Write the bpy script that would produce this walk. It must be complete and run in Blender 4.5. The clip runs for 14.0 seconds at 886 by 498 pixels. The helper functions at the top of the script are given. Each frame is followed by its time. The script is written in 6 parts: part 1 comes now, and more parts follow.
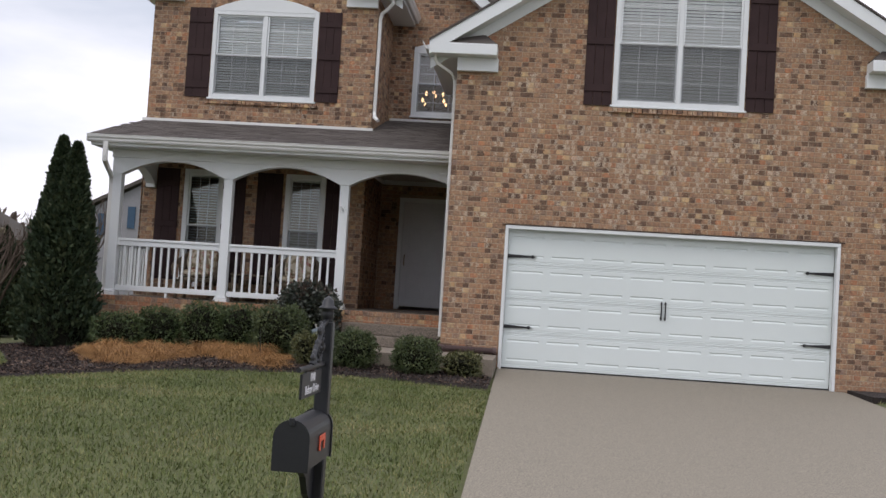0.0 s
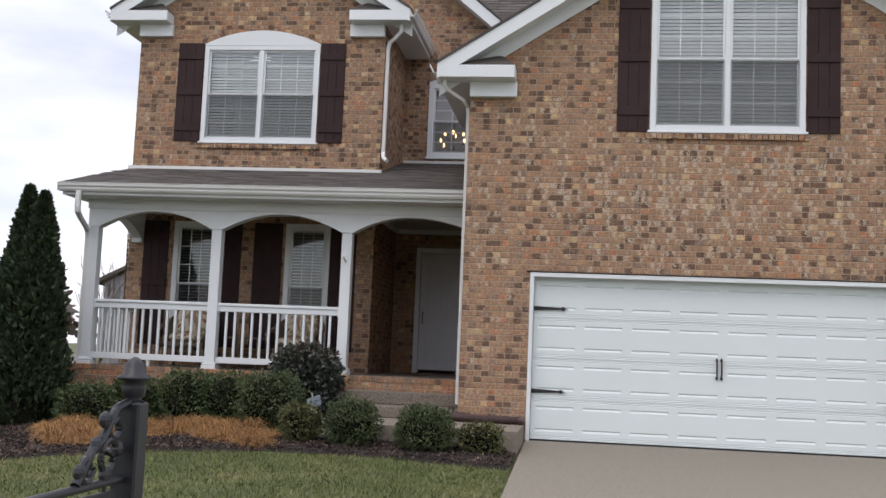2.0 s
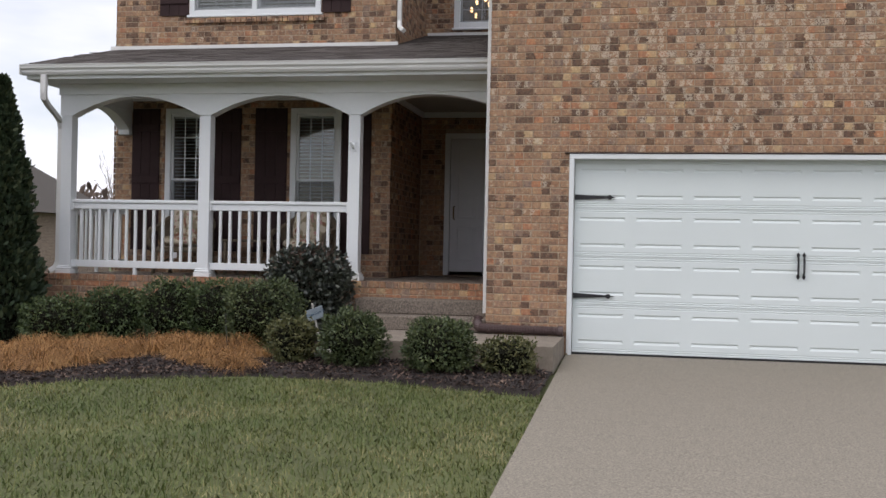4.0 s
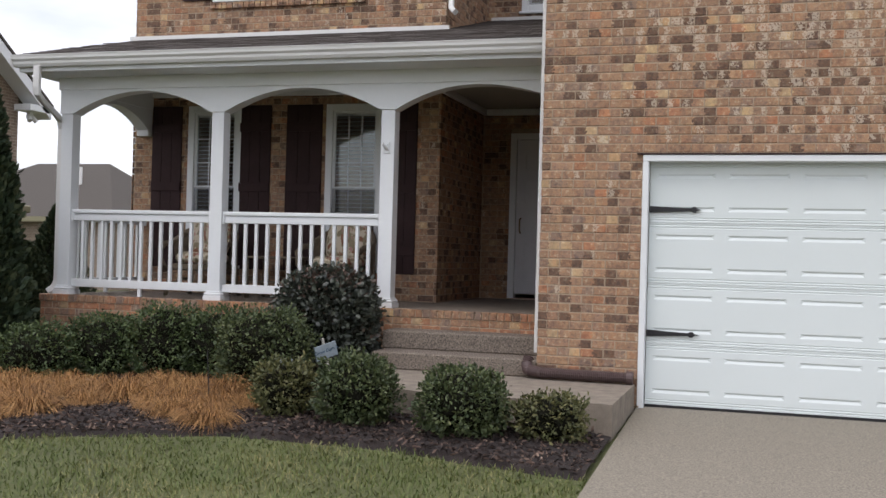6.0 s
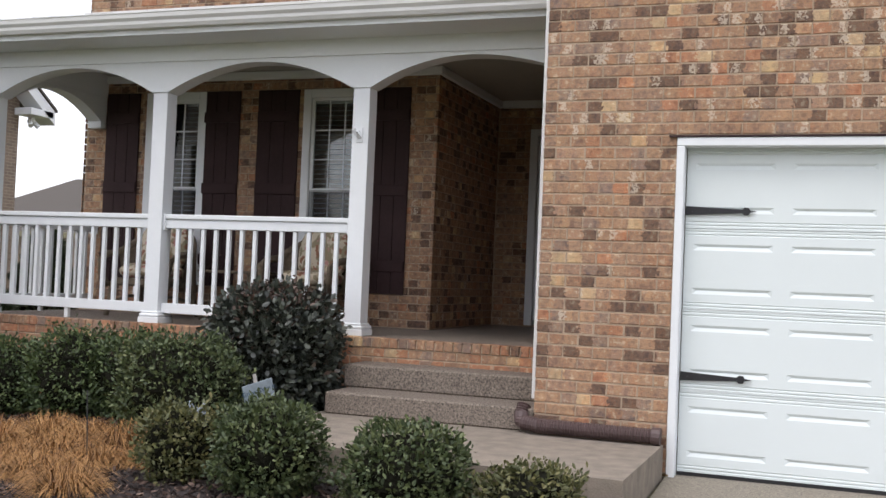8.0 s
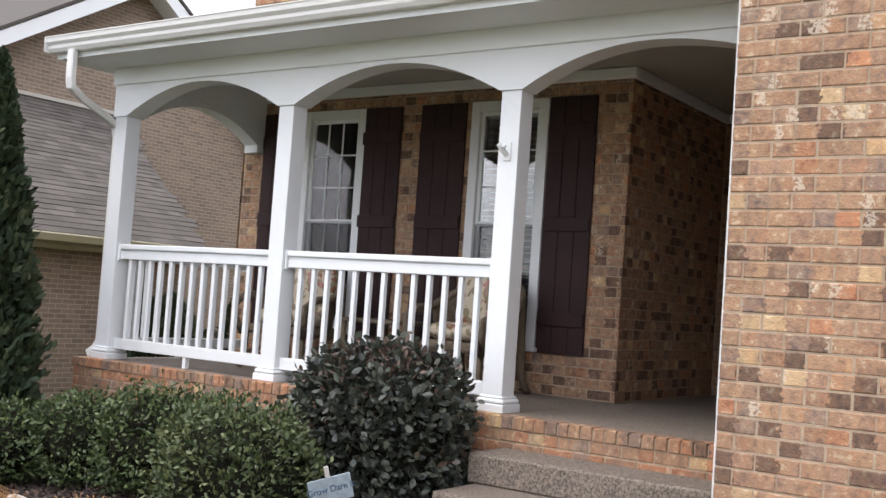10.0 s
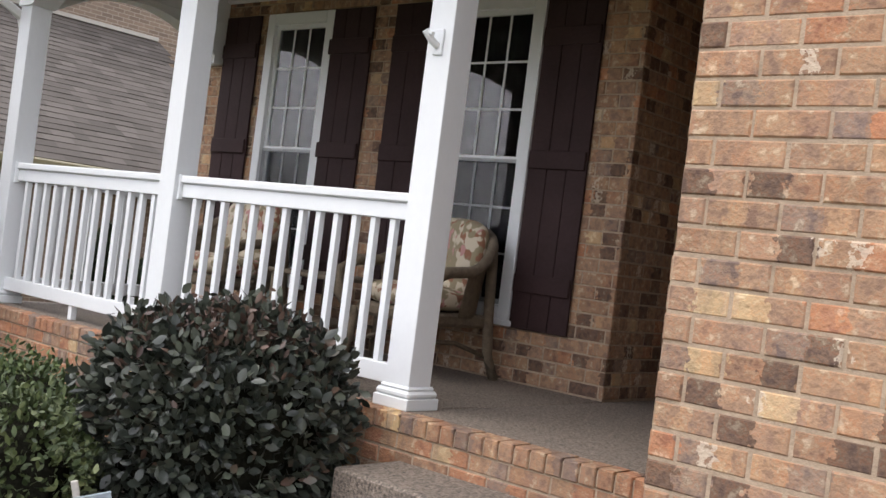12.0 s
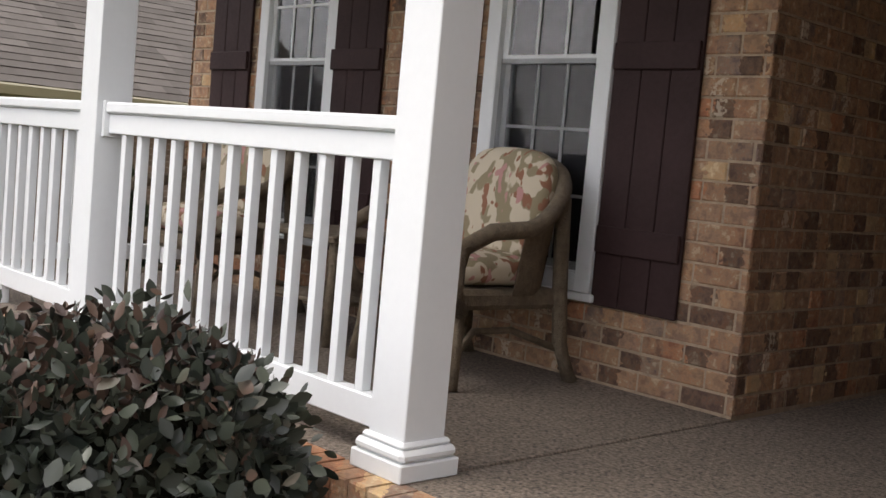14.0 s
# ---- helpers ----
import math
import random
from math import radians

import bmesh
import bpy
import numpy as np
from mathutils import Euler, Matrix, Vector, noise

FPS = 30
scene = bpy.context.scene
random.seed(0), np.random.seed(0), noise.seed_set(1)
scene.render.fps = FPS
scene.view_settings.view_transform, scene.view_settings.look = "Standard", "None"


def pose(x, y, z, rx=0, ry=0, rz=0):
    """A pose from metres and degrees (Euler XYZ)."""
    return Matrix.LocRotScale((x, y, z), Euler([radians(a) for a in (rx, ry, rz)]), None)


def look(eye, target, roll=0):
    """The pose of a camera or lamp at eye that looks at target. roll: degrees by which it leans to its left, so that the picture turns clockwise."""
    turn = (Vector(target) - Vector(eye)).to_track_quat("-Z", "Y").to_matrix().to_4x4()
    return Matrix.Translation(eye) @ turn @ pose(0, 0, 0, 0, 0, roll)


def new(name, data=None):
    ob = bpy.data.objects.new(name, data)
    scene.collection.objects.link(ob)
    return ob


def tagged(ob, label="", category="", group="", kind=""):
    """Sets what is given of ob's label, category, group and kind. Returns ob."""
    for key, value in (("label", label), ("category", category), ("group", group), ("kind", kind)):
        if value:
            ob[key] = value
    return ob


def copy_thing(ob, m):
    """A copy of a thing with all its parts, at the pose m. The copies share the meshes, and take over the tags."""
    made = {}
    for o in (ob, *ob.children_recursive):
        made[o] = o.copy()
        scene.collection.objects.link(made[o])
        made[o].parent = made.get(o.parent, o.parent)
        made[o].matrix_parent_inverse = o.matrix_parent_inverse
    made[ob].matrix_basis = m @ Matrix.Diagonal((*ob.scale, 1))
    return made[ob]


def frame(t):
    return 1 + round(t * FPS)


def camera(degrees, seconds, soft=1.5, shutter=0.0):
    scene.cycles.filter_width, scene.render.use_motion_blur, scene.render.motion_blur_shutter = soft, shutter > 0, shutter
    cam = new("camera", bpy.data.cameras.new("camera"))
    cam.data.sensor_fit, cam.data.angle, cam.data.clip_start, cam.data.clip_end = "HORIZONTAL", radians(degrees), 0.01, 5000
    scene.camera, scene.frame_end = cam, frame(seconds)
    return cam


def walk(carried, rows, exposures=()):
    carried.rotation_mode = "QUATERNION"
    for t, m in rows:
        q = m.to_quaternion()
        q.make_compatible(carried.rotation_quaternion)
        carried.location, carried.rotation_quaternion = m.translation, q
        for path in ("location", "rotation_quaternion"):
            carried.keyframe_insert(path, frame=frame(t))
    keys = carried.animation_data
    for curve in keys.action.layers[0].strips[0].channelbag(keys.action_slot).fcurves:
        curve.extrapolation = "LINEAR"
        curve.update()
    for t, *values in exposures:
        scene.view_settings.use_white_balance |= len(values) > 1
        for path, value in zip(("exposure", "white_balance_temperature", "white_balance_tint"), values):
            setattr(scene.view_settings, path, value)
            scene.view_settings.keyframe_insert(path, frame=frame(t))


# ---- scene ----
cam = camera(45.2, 14.0)
PATH = [
    (0, (0.516, -16.483, 1.056), (0.339, -14.493, 1.144), 3.6),
    (0.5, (0.562, -15.889, 1.083), (0.381, -13.899, 1.181), 2.7),
    (1, (0.573, -15.302, 1.027), (0.398, -13.313, 1.138), 2.4),
    (1.5, (0.651, -14.711, 1.018), (0.451, -12.723, 1.09), 1.8),
    (2, (0.73, -14.184, 1.057), (0.463, -12.211, 1.257), 2.4),
    (2.3, (0.745, -13.885, 1.071), (0.484, -11.927, 1.382), 0.8),
    (2.5, (0.739, -13.614, 1.095), (0.494, -11.651, 1.388), 2.0),
    (3, (0.868, -13.015, 1.149), (0.631, -11.043, 1.391), 3.1),
    (3.5, (0.851, -12.403, 1.081), (0.585, -10.424, 1.178), 1.8),
    (3.7, (0.846, -12.163, 1.084), (0.535, -10.187, 1.105), 1.2),
    (5.8, (1.057, -9.755, 1.294), (0.501, -7.834, 1.268), 2.1),
    (6, (1.041, -9.466, 1.276), (0.463, -7.551, 1.29), 1.6),
    (6.5, (0.989, -8.914, 1.202), (0.395, -7.004, 1.194), 2.3),
    (7, (0.98, -8.36, 1.243), (0.341, -6.465, 1.218), 3.0),
    (7.2, (0.97, -8.104, 1.188), (0.333, -6.209, 1.206), 2.9),
    (9.3, (0.991, -5.598, 1.302), (0.042, -3.838, 1.35), 2.9),
    (9.5, (0.976, -5.395, 1.308), (-0.039, -3.672, 1.35), 3.2),
    (9.7, (0.944, -5.195, 1.338), (-0.128, -3.508, 1.414), 3.1),
    (10, (0.871, -4.815, 1.392), (-0.279, -3.182, 1.493), 4.0),
    (10.5, (0.85, -4.211, 1.396), (-0.342, -2.606, 1.471), 4.9),
    (11, (0.741, -3.645, 1.418), (-0.513, -2.088, 1.468), 5.8),
    (11.5, (0.671, -3.08, 1.426), (-0.575, -1.516, 1.46), 6.8),
    (12, (0.528, -2.583, 1.444), (-0.787, -1.076, 1.452), 7.2),
    (12.5, (0.243, -2.07, 1.472), (-1.089, -0.578, 1.467), 5.6),
    (13, (-0.016, -1.604, 1.476), (-1.443, -0.204, 1.43), 4.7),
    (13.5, (-0.276, -1.201, 1.469), (-1.783, 0.107, 1.338), 3.9),
    (14, (-0.594, -0.912, 1.588), (-2.045, 0.455, 1.423), 5.2),
]
walk(cam, [(t, look(eye, target, roll)) for t, eye, target, roll in PATH],
     ((0, 0.08, 6500, 10), (1.0, 0.2, 6500, 10), (1.9, 0.26, 6450, 10), (2.5, 0.04, 6400, 10), (3.0, 0.05, 6450, 10), (3.5, 0.12, 6500, 10), (5.8, 0.37, 6500, 10), (7.2, 0.51, 6500, 10), (9.3, 1.03, 6500, 10), (10.5, 1.18, 6500, 10), (11.3, 1.14, 6550, 10), (12.5, 1.1, 6650, 10), (14.0, 1.1, 6900, 10)))

# ---- light ----
scene.view_settings.exposure = 0.0
world = bpy.data.worlds.new("sky")
scene.world = world
world.use_nodes = True
wn, wl = world.node_tree.nodes, world.node_tree.links
for n in list(wn):
    wn.remove(n)
w_out = wn.new("ShaderNodeOutputWorld")
w_bg = wn.new("ShaderNodeBackground")
w_sky = wn.new("ShaderNodeTexSky")
w_sky.sky_type, w_sky.sun_disc = "NISHITA", False
w_sky.sun_elevation, w_sky.sun_rotation = radians(58), radians(205)
w_co = wn.new("ShaderNodeTexCoord")
w_map = wn.new("ShaderNodeMapping")
w_map.inputs["Scale"].default_value = (1, 1, 3.2)
w_no = wn.new("ShaderNodeTexNoise")
w_no.inputs["Scale"].default_value, w_no.inputs["Detail"].default_value = 2.2, 6
w_ra = wn.new("ShaderNodeValToRGB")
w_ra.color_ramp.elements[0].position, w_ra.color_ramp.elements[0].color = 0.34, (0.42, 0.42, 0.42, 1)
w_ra.color_ramp.elements[1].position, w_ra.color_ramp.elements[1].color = 0.60, (1, 1, 1, 1)
w_mix = wn.new("ShaderNodeMix")
w_mix.data_type = "RGBA"
w_mix.inputs["B"].default_value = (11.3, 11.1, 12.0, 1)
wl.new(w_co.outputs["Generated"], w_map.inputs["Vector"])
wl.new(w_map.outputs[0], w_no.inputs["Vector"])
wl.new(w_no.outputs["Fac"], w_ra.inputs["Fac"])
wl.new(w_ra.outputs["Color"], w_mix.inputs["Factor"])
wl.new(w_sky.outputs["Color"], w_mix.inputs["A"])
w_sep = wn.new("ShaderNodeSeparateXYZ")
w_rng = wn.new("ShaderNodeMapRange")
w_rng.inputs["From Min"].default_value, w_rng.inputs["From Max"].default_value = 0.25, 1.0
w_rng.inputs["To Min"].default_value, w_rng.inputs["To Max"].default_value = 1.0, 1.8
w_mul = wn.new("ShaderNodeVectorMath")
w_mul.operation = "SCALE"
wl.new(w_co.outputs["Generated"], w_sep.inputs[0])
wl.new(w_sep.outputs["Z"], w_rng.inputs["Value"])
wl.new(w_mix.outputs["Result"], w_mul.inputs[0])
wl.new(w_rng.outputs[0], w_mul.inputs["Scale"])
wl.new(w_mul.outputs[0], w_bg.inputs["Color"])
w_bg.inputs["Strength"].default_value = 0.096
wl.new(w_bg.outputs[0], w_out.inputs[0])

sun = new("sun", bpy.data.lights.new("sun", "SUN"))
sun.data.energy, sun.data.angle, sun.data.color = 0.55, radians(25), (1.0, 0.93, 0.85)
sun.matrix_basis = look((0, 0, 0), (math.sin(radians(25)), math.cos(radians(25)), -1.6))


# ---- materials ----
def mat(name, color, rough=0.7, metal=0.0, vary=0.12, scale=6.0, fine=60.0, bump=0.15, tint=None, spec=0.5):
    """Base colour varied at two scales, with fine relief."""
    m = bpy.data.materials.new(name)
    m.use_nodes = True
    n, l = m.node_tree.nodes, m.node_tree.links
    b = n["Principled BSDF"]
    b.inputs["Roughness"].default_value, b.inputs["Metallic"].default_value = rough, metal
    b.inputs["Specular IOR Level"].default_value = spec
    geo = n.new("ShaderNodeNewGeometry")
    big, small = n.new("ShaderNodeTexNoise"), n.new("ShaderNodeTexNoise")
    big.inputs["Scale"].default_value, small.inputs["Scale"].default_value = scale, fine
    big.inputs["Detail"].default_value, small.inputs["Detail"].default_value = 5, 4
    for q in (big, small):
        l.new(geo.outputs["Position"], q.inputs["Vector"])
    ramp = n.new("ShaderNodeValToRGB")
    c2 = tint or color
    ramp.color_ramp.elements[0].position, ramp.color_ramp.elements[1].position = 0.3, 0.7
    ramp.color_ramp.elements[0].color = (*[c * (1 - vary) for c in color], 1)
    ramp.color_ramp.elements[1].color = (*[min(1, c * (1 + vary)) for c in c2], 1)
    add = n.new("ShaderNodeMath")
    add.operation = "MULTIPLY_ADD"
    add.inputs[1].default_value = 0.35
    sc = n.new("ShaderNodeMath")
    sc.operation = "MULTIPLY"
    sc.inputs[1].default_value = 0.65
    l.new(big.outputs["Fac"], sc.inputs[0])
    l.new(small.outputs["Fac"], add.inputs[0])
    l.new(sc.outputs[0], add.inputs[2])
    l.new(add.outputs[0], ramp.inputs["Fac"])
    l.new(ramp.outputs["Color"], b.inputs["Base Color"])
    if bump:
        bp = n.new("ShaderNodeBump")
        bp.inputs["Strength"].default_value, bp.inputs["Distance"].default_value = bump, 0.01
        l.new(small.outputs["Fac"], bp.inputs["Height"])
        l.new(bp.outputs[0], b.inputs["Normal"])
    return m


COURSE, LONG, BED = 0.0793, 0.205, 0.016


def brick_mat(name, stops, fleck=0.5, course=COURSE, long=LONG, bloom=None):
    """Tone by half brick and by whole brick, then blotches and flecks."""
    m = mat(name, (0.3, 0.2, 0.13), rough=0.88, bump=0.5, fine=90, spec=0.25)
    n, l = m.node_tree.nodes, m.node_tree.links
    b = n["Principled BSDF"]
    geo = n.new("ShaderNodeNewGeometry")
    sep = n.new("ShaderNodeSeparateXYZ")
    l.new(geo.outputs["Position"], sep.inputs[0])

    def op(kind, a, c, d=None):
        q = n.new("ShaderNodeMath")
        q.operation = kind
        for i, v in enumerate((a, c, d)):
            if v is None:
                continue
            if isinstance(v, (int, float)):
                q.inputs[i].default_value = v
            else:
                l.new(v, q.inputs[i])
        return q.outputs[0]

    row = op("FLOOR", op("DIVIDE", op("SUBTRACT", sep.outputs["Z"], BED), course), 0)
    odd = op("MULTIPLY", op("FLOORED_MODULO", row, 2.0), 0.5)
    wav = n.new("ShaderNodeTexNoise")
    wav.inputs["Scale"].default_value, wav.inputs["Detail"].default_value = 38, 3
    l.new(geo.outputs["Position"], wav.inputs["Vector"])
    u0 = op("SUBTRACT", op("DIVIDE", op("ADD", sep.outputs["X"], sep.outputs["Y"]), long), odd)
    whole = op("FLOOR", u0, 0)
    u = op("ADD", u0, op("MULTIPLY", op("SUBTRACT", wav.outputs["Fac"], 0.5), 0.55))
    half = op("FLOOR", op("MULTIPLY", u, 2.0), 0)

    def hashed(a, k):
        comb = n.new("ShaderNodeCombineXYZ")
        l.new(a, comb.inputs[0])
        l.new(row, comb.inputs[1])
        comb.inputs[2].default_value = k
        w = n.new("ShaderNodeTexWhiteNoise")
        l.new(comb.outputs[0], w.inputs["Vector"])
        return w.outputs["Value"]

    ramp = n.new("ShaderNodeValToRGB")
    ramp.color_ramp.interpolation = "CONSTANT"
    while len(ramp.color_ramp.elements) < len(stops):
        ramp.color_ramp.elements.new(0.5)
    for e, (p, c) in zip(ramp.color_ramp.elements, stops):
        e.position, e.color = p, (*c, 1)
    l.new(hashed(half, 3.0), ramp.inputs["Fac"])
    shade = n.new("ShaderNodeMix")
    shade.data_type, shade.blend_type = "RGBA", "MULTIPLY"
    shade.inputs["Factor"].default_value = 1.0
    tone = n.new("ShaderNodeValToRGB")
    tone.color_ramp.elements[0].color, tone.color_ramp.elements[1].color = (0.88, 0.87, 0.86, 1), (1.12, 1.09, 1.06, 1)
    l.new(hashed(whole, 7.0), tone.inputs["Fac"])
    l.new(ramp.outputs["Color"], shade.inputs["A"])
    l.new(tone.outputs["Color"], shade.inputs["B"])
    blot = n.new("ShaderNodeTexNoise")
    blot.inputs["Scale"].default_value, blot.inputs["Detail"].default_value = 24, 9
    blot.inputs["Roughness"].default_value = 0.62
    l.new(geo.outputs["Position"], blot.inputs["Vector"])
    r2 = n.new("ShaderNodeValToRGB")
    for p, c in ((0.40, (0.13, 0.09, 0.075)), (0.44, (0.26, 0.17, 0.115)), (0.50, (0.36, 0.245, 0.16)), (0.535, (0.44, 0.19, 0.09)), (0.55, (0.35, 0.25, 0.16)), (0.60, (0.46, 0.35, 0.23))):
        e = r2.color_ramp.elements.new(p)
        e.color = (*c, 1)
    r2.color_ramp.elements[0].color = (0.09, 0.07, 0.07, 1)
    r2.color_ramp.elements[-1].position, r2.color_ramp.elements[-1].color = 0.64, (0.72, 0.60, 0.42, 1)
    l.new(blot.outputs["Fac"], r2.inputs["Fac"])
    sixth = op("FLOOR", op("MULTIPLY", u, 4.6), 0)
    r3 = n.new("ShaderNodeValToRGB")
    r3.color_ramp.interpolation = "CONSTANT"
    fine = [(0, (0.67, 0.67, 0.67)), (0.22, (0.60, 0.60, 0.62)), (0.36, (0.66, 0.66, 0.70)), (0.50, (0.73, 0.64, 0.58)), (0.59, (0.69, 0.69, 0.67)), (0.78, (0.61, 0.58, 0.56)), (0.91, (0.84, 0.83, 0.76))]
    while len(r3.color_ramp.elements) < len(fine):
        r3.color_ramp.elements.new(0.5)
    for e, (p, c) in zip(r3.color_ramp.elements, fine):
        e.position, e.color = p, (*c, 1)
    l.new(hashed(sixth, 11.0), r3.inputs["Fac"])
    times, streak = n.new("ShaderNodeVectorMath"), n.new("ShaderNodeVectorMath")
    times.operation, streak.operation = "MULTIPLY", "SCALE"
    l.new(shade.outputs["Result"], times.inputs[0])
    l.new(r3.outputs["Color"], times.inputs[1])
    l.new(times.outputs[0], streak.inputs[0])
    streak.inputs["Scale"].default_value = 1.5
    mix = n.new("ShaderNodeMix")
    mix.data_type = "RGBA"
    tone_half = hashed(half, 3.0)
    dark_half = op("MULTIPLY", op("GREATER_THAN", tone_half, 0.61), op("LESS_THAN", tone_half, 0.79))
    l.new(op("MULTIPLY_ADD", dark_half, -0.38 * fleck, fleck), mix.inputs["Factor"])
    l.new(streak.outputs[0], mix.inputs["A"])
    l.new(r2.outputs["Color"], mix.inputs["B"])
    last = mix.outputs["Result"]
    if bloom:
        # lime bloom: scattered pale bits, thickest round one spot of the gable wall
        low = n.new("ShaderNodeTexNoise")
        low.inputs["Scale"].default_value, low.inputs["Detail"].default_value = 1.3, 2
        l.new(geo.outputs["Position"], low.inputs["Vector"])
        dx = op("POWER", op("DIVIDE", op("SUBTRACT", sep.outputs["X"], bloom[0]), 1.5), 2.0)
        dz = op("POWER", op("DIVIDE", op("SUBTRACT", sep.outputs["Z"], bloom[1]), 0.55), 2.0)
        near = op("DIVIDE", 0.42, op("ADD", op("ADD", dx, dz), 1.0))
        share = op("ADD", op("MULTIPLY", op("SUBTRACT", low.outputs["Fac"], 0.5), 0.15), near)
        on = op("LESS_THAN", hashed(sixth, 23.0), share)
        rag = n.new("ShaderNodeTexNoise")
        rag.inputs["Scale"].default_value, rag.inputs["Detail"].default_value = 60, 4
        l.new(geo.outputs["Position"], rag.inputs["Vector"])
        cover = op("MULTIPLY", on, op("MULTIPLY", op("GREATER_THAN", rag.outputs["Fac"], 0.45), 0.6))
        pale = n.new("ShaderNodeMix")
        pale.data_type = "RGBA"
        pale.inputs["B"].default_value = (0.57, 0.485, 0.375, 1)
        l.new(cover, pale.inputs["Factor"])
        l.new(last, pale.inputs["A"])
        last = pale.outputs["Result"]
    l.new(last, b.inputs["Base Color"])
    return m


def small_brick_mat(name, ca, cb, joint, length=0.2, height=0.0678):
    """Modular brickwork too far off to be laid brick by brick, on upright walls."""
    m = mat(name, ca, rough=0.9, bump=0, spec=0.2)
    n, l = m.node_tree.nodes, m.node_tree.links
    b = n["Principled BSDF"]
    geo, sep, add, comb, br = (n.new(k) for k in ("ShaderNodeNewGeometry", "ShaderNodeSeparateXYZ", "ShaderNodeMath", "ShaderNodeCombineXYZ", "ShaderNodeTexBrick"))
    l.new(geo.outputs["Position"], sep.inputs[0])
    l.new(sep.outputs["X"], add.inputs[0])
    l.new(sep.outputs["Y"], add.inputs[1])
    l.new(add.outputs[0], comb.inputs[0])
    l.new(sep.outputs["Z"], comb.inputs[1])
    l.new(comb.outputs[0], br.inputs["Vector"])
    br.inputs["Color1"].default_value, br.inputs["Color2"].default_value, br.inputs["Mortar"].default_value = (*ca, 1), (*cb, 1), (*joint, 1)
    br.inputs["Scale"].default_value, br.inputs["Mortar Size"].default_value = 1.0, 0.0065
    br.inputs["Brick Width"].default_value, br.inputs["Row Height"].default_value = length, height
    l.new(br.outputs["Color"], b.inputs["Base Color"])
    bp = n.new("ShaderNodeBump")
    bp.inputs["Strength"].default_value, bp.inputs["Distance"].default_value, bp.invert = 0.6, 0.006, True
    l.new(br.outputs["Fac"], bp.inputs["Height"])
    l.new(bp.outputs[0], b.inputs["Normal"])
    return m


TAN, TAN2, DARK, CREAM, ORANGE, GREY = (0.305, 0.192, 0.120), (0.255, 0.152, 0.098), (0.088, 0.056, 0.043), (0.50, 0.37, 0.21), (0.36, 0.160, 0.085), (0.19, 0.142, 0.118)
TAN3 = (0.282, 0.181, 0.123)
M_BRICK = brick_mat("brown_tumbled_brick", [(0, CREAM), (0.05, TAN), (0.27, TAN2), (0.42, TAN3), (0.61, DARK), (0.79, TAN), (0.88, GREY), (0.95, ORANGE)], 0.36, bloom=(2.3, 3.3))
M_CAP = brick_mat("orange_brick", [(0, ORANGE), (0.25, TAN), (0.42, ORANGE), (0.52, TAN2), (0.74, GREY), (0.82, DARK), (0.90, TAN3), (0.95, CREAM)], 0.36)
M_NBRICK = small_brick_mat("tan_brick", (0.250, 0.192, 0.145), (0.178, 0.138, 0.108), (0.34, 0.29, 0.235))
M_MORTAR = mat("mortar", (0.34, 0.262, 0.185), 0.95, vary=0.28, scale=22, bump=0.4, fine=120)
M_WHITE = mat("white_trim_paint", (0.69, 0.715, 0.72), 0.45, vary=0.03, scale=1.5, fine=40, bump=0.03)
M_GUTTER = mat("off_white_metal", (0.66, 0.66, 0.64), 0.4, vary=0.05, scale=2, bump=0.03)
M_DOORW = mat("white_garage_panel", (0.645, 0.70, 0.69), 0.5, vary=0.025, scale=1.2, fine=200, bump=0.05)
M_ENTRY = mat("pale_grey_door_paint", (0.60, 0.60, 0.62), 0.5, vary=0.04, bump=0.03)
M_SHUT = mat("dark_plum_stain", (0.036, 0.020, 0.020), 0.7, vary=0.25, scale=4, fine=50, bump=0.25, spec=0.2)
M_BLACK = mat("black_iron", (0.012, 0.012, 0.014), 0.5, vary=0.2, bump=0.1)
M_MAIL = mat("black_mailbox_paint", (0.009, 0.010, 0.013), 0.42, vary=0.2, scale=8, bump=0.05)
M_RED = mat("red_flag_paint", (0.62, 0.10, 0.05), 0.5, vary=0.1)
M_SIGNW = mat("white_lettering", (0.7, 0.7, 0.72), 0.6, vary=0.03, bump=0)
M_DRIVE = mat("driveway_concrete", (0.207, 0.183, 0.143), 0.9, vary=0.55, scale=70, fine=150, bump=0.25)
M_AGG = mat("exposed_aggregate", (0.168, 0.138, 0.110), 0.85, vary=0.95, scale=72, fine=140, bump=0.6)
M_WALK = mat("walk_concrete", (0.205, 0.173, 0.137), 0.9, vary=0.32, scale=9, fine=110, bump=0.4)
M_SOIL = mat("dark_mulch", (0.018, 0.012, 0.010), 0.95, vary=0.5, scale=9, fine=60, bump=1.0)
M_LAWN = mat("lawn_soil", (0.072, 0.080, 0.026), 0.95, vary=0.35, scale=1.1, fine=30, bump=0.8)
M_WICK = mat("weathered_wicker", (0.16, 0.125, 0.085), 0.8, vary=0.35, scale=30, fine=130, bump=0.9)
M_PIPE = mat("brown_corrugated_plastic", (0.075, 0.048, 0.045), 0.55, vary=0.2)
M_BARK = mat("bark", (0.10, 0.075, 0.055), 0.95, vary=0.3, scale=12, bump=0.9)
M_CEIL = mat("porch_ceiling_vinyl", (0.40, 0.385, 0.34), 0.6, vary=0.04)
M_INT = mat("room_plaster", (0.45, 0.42, 0.37), 0.9, vary=0.05)
M_BLIND = mat("blind_vinyl", (0.86, 0.87, 0.86), 0.55, vary=0.04, bump=0)
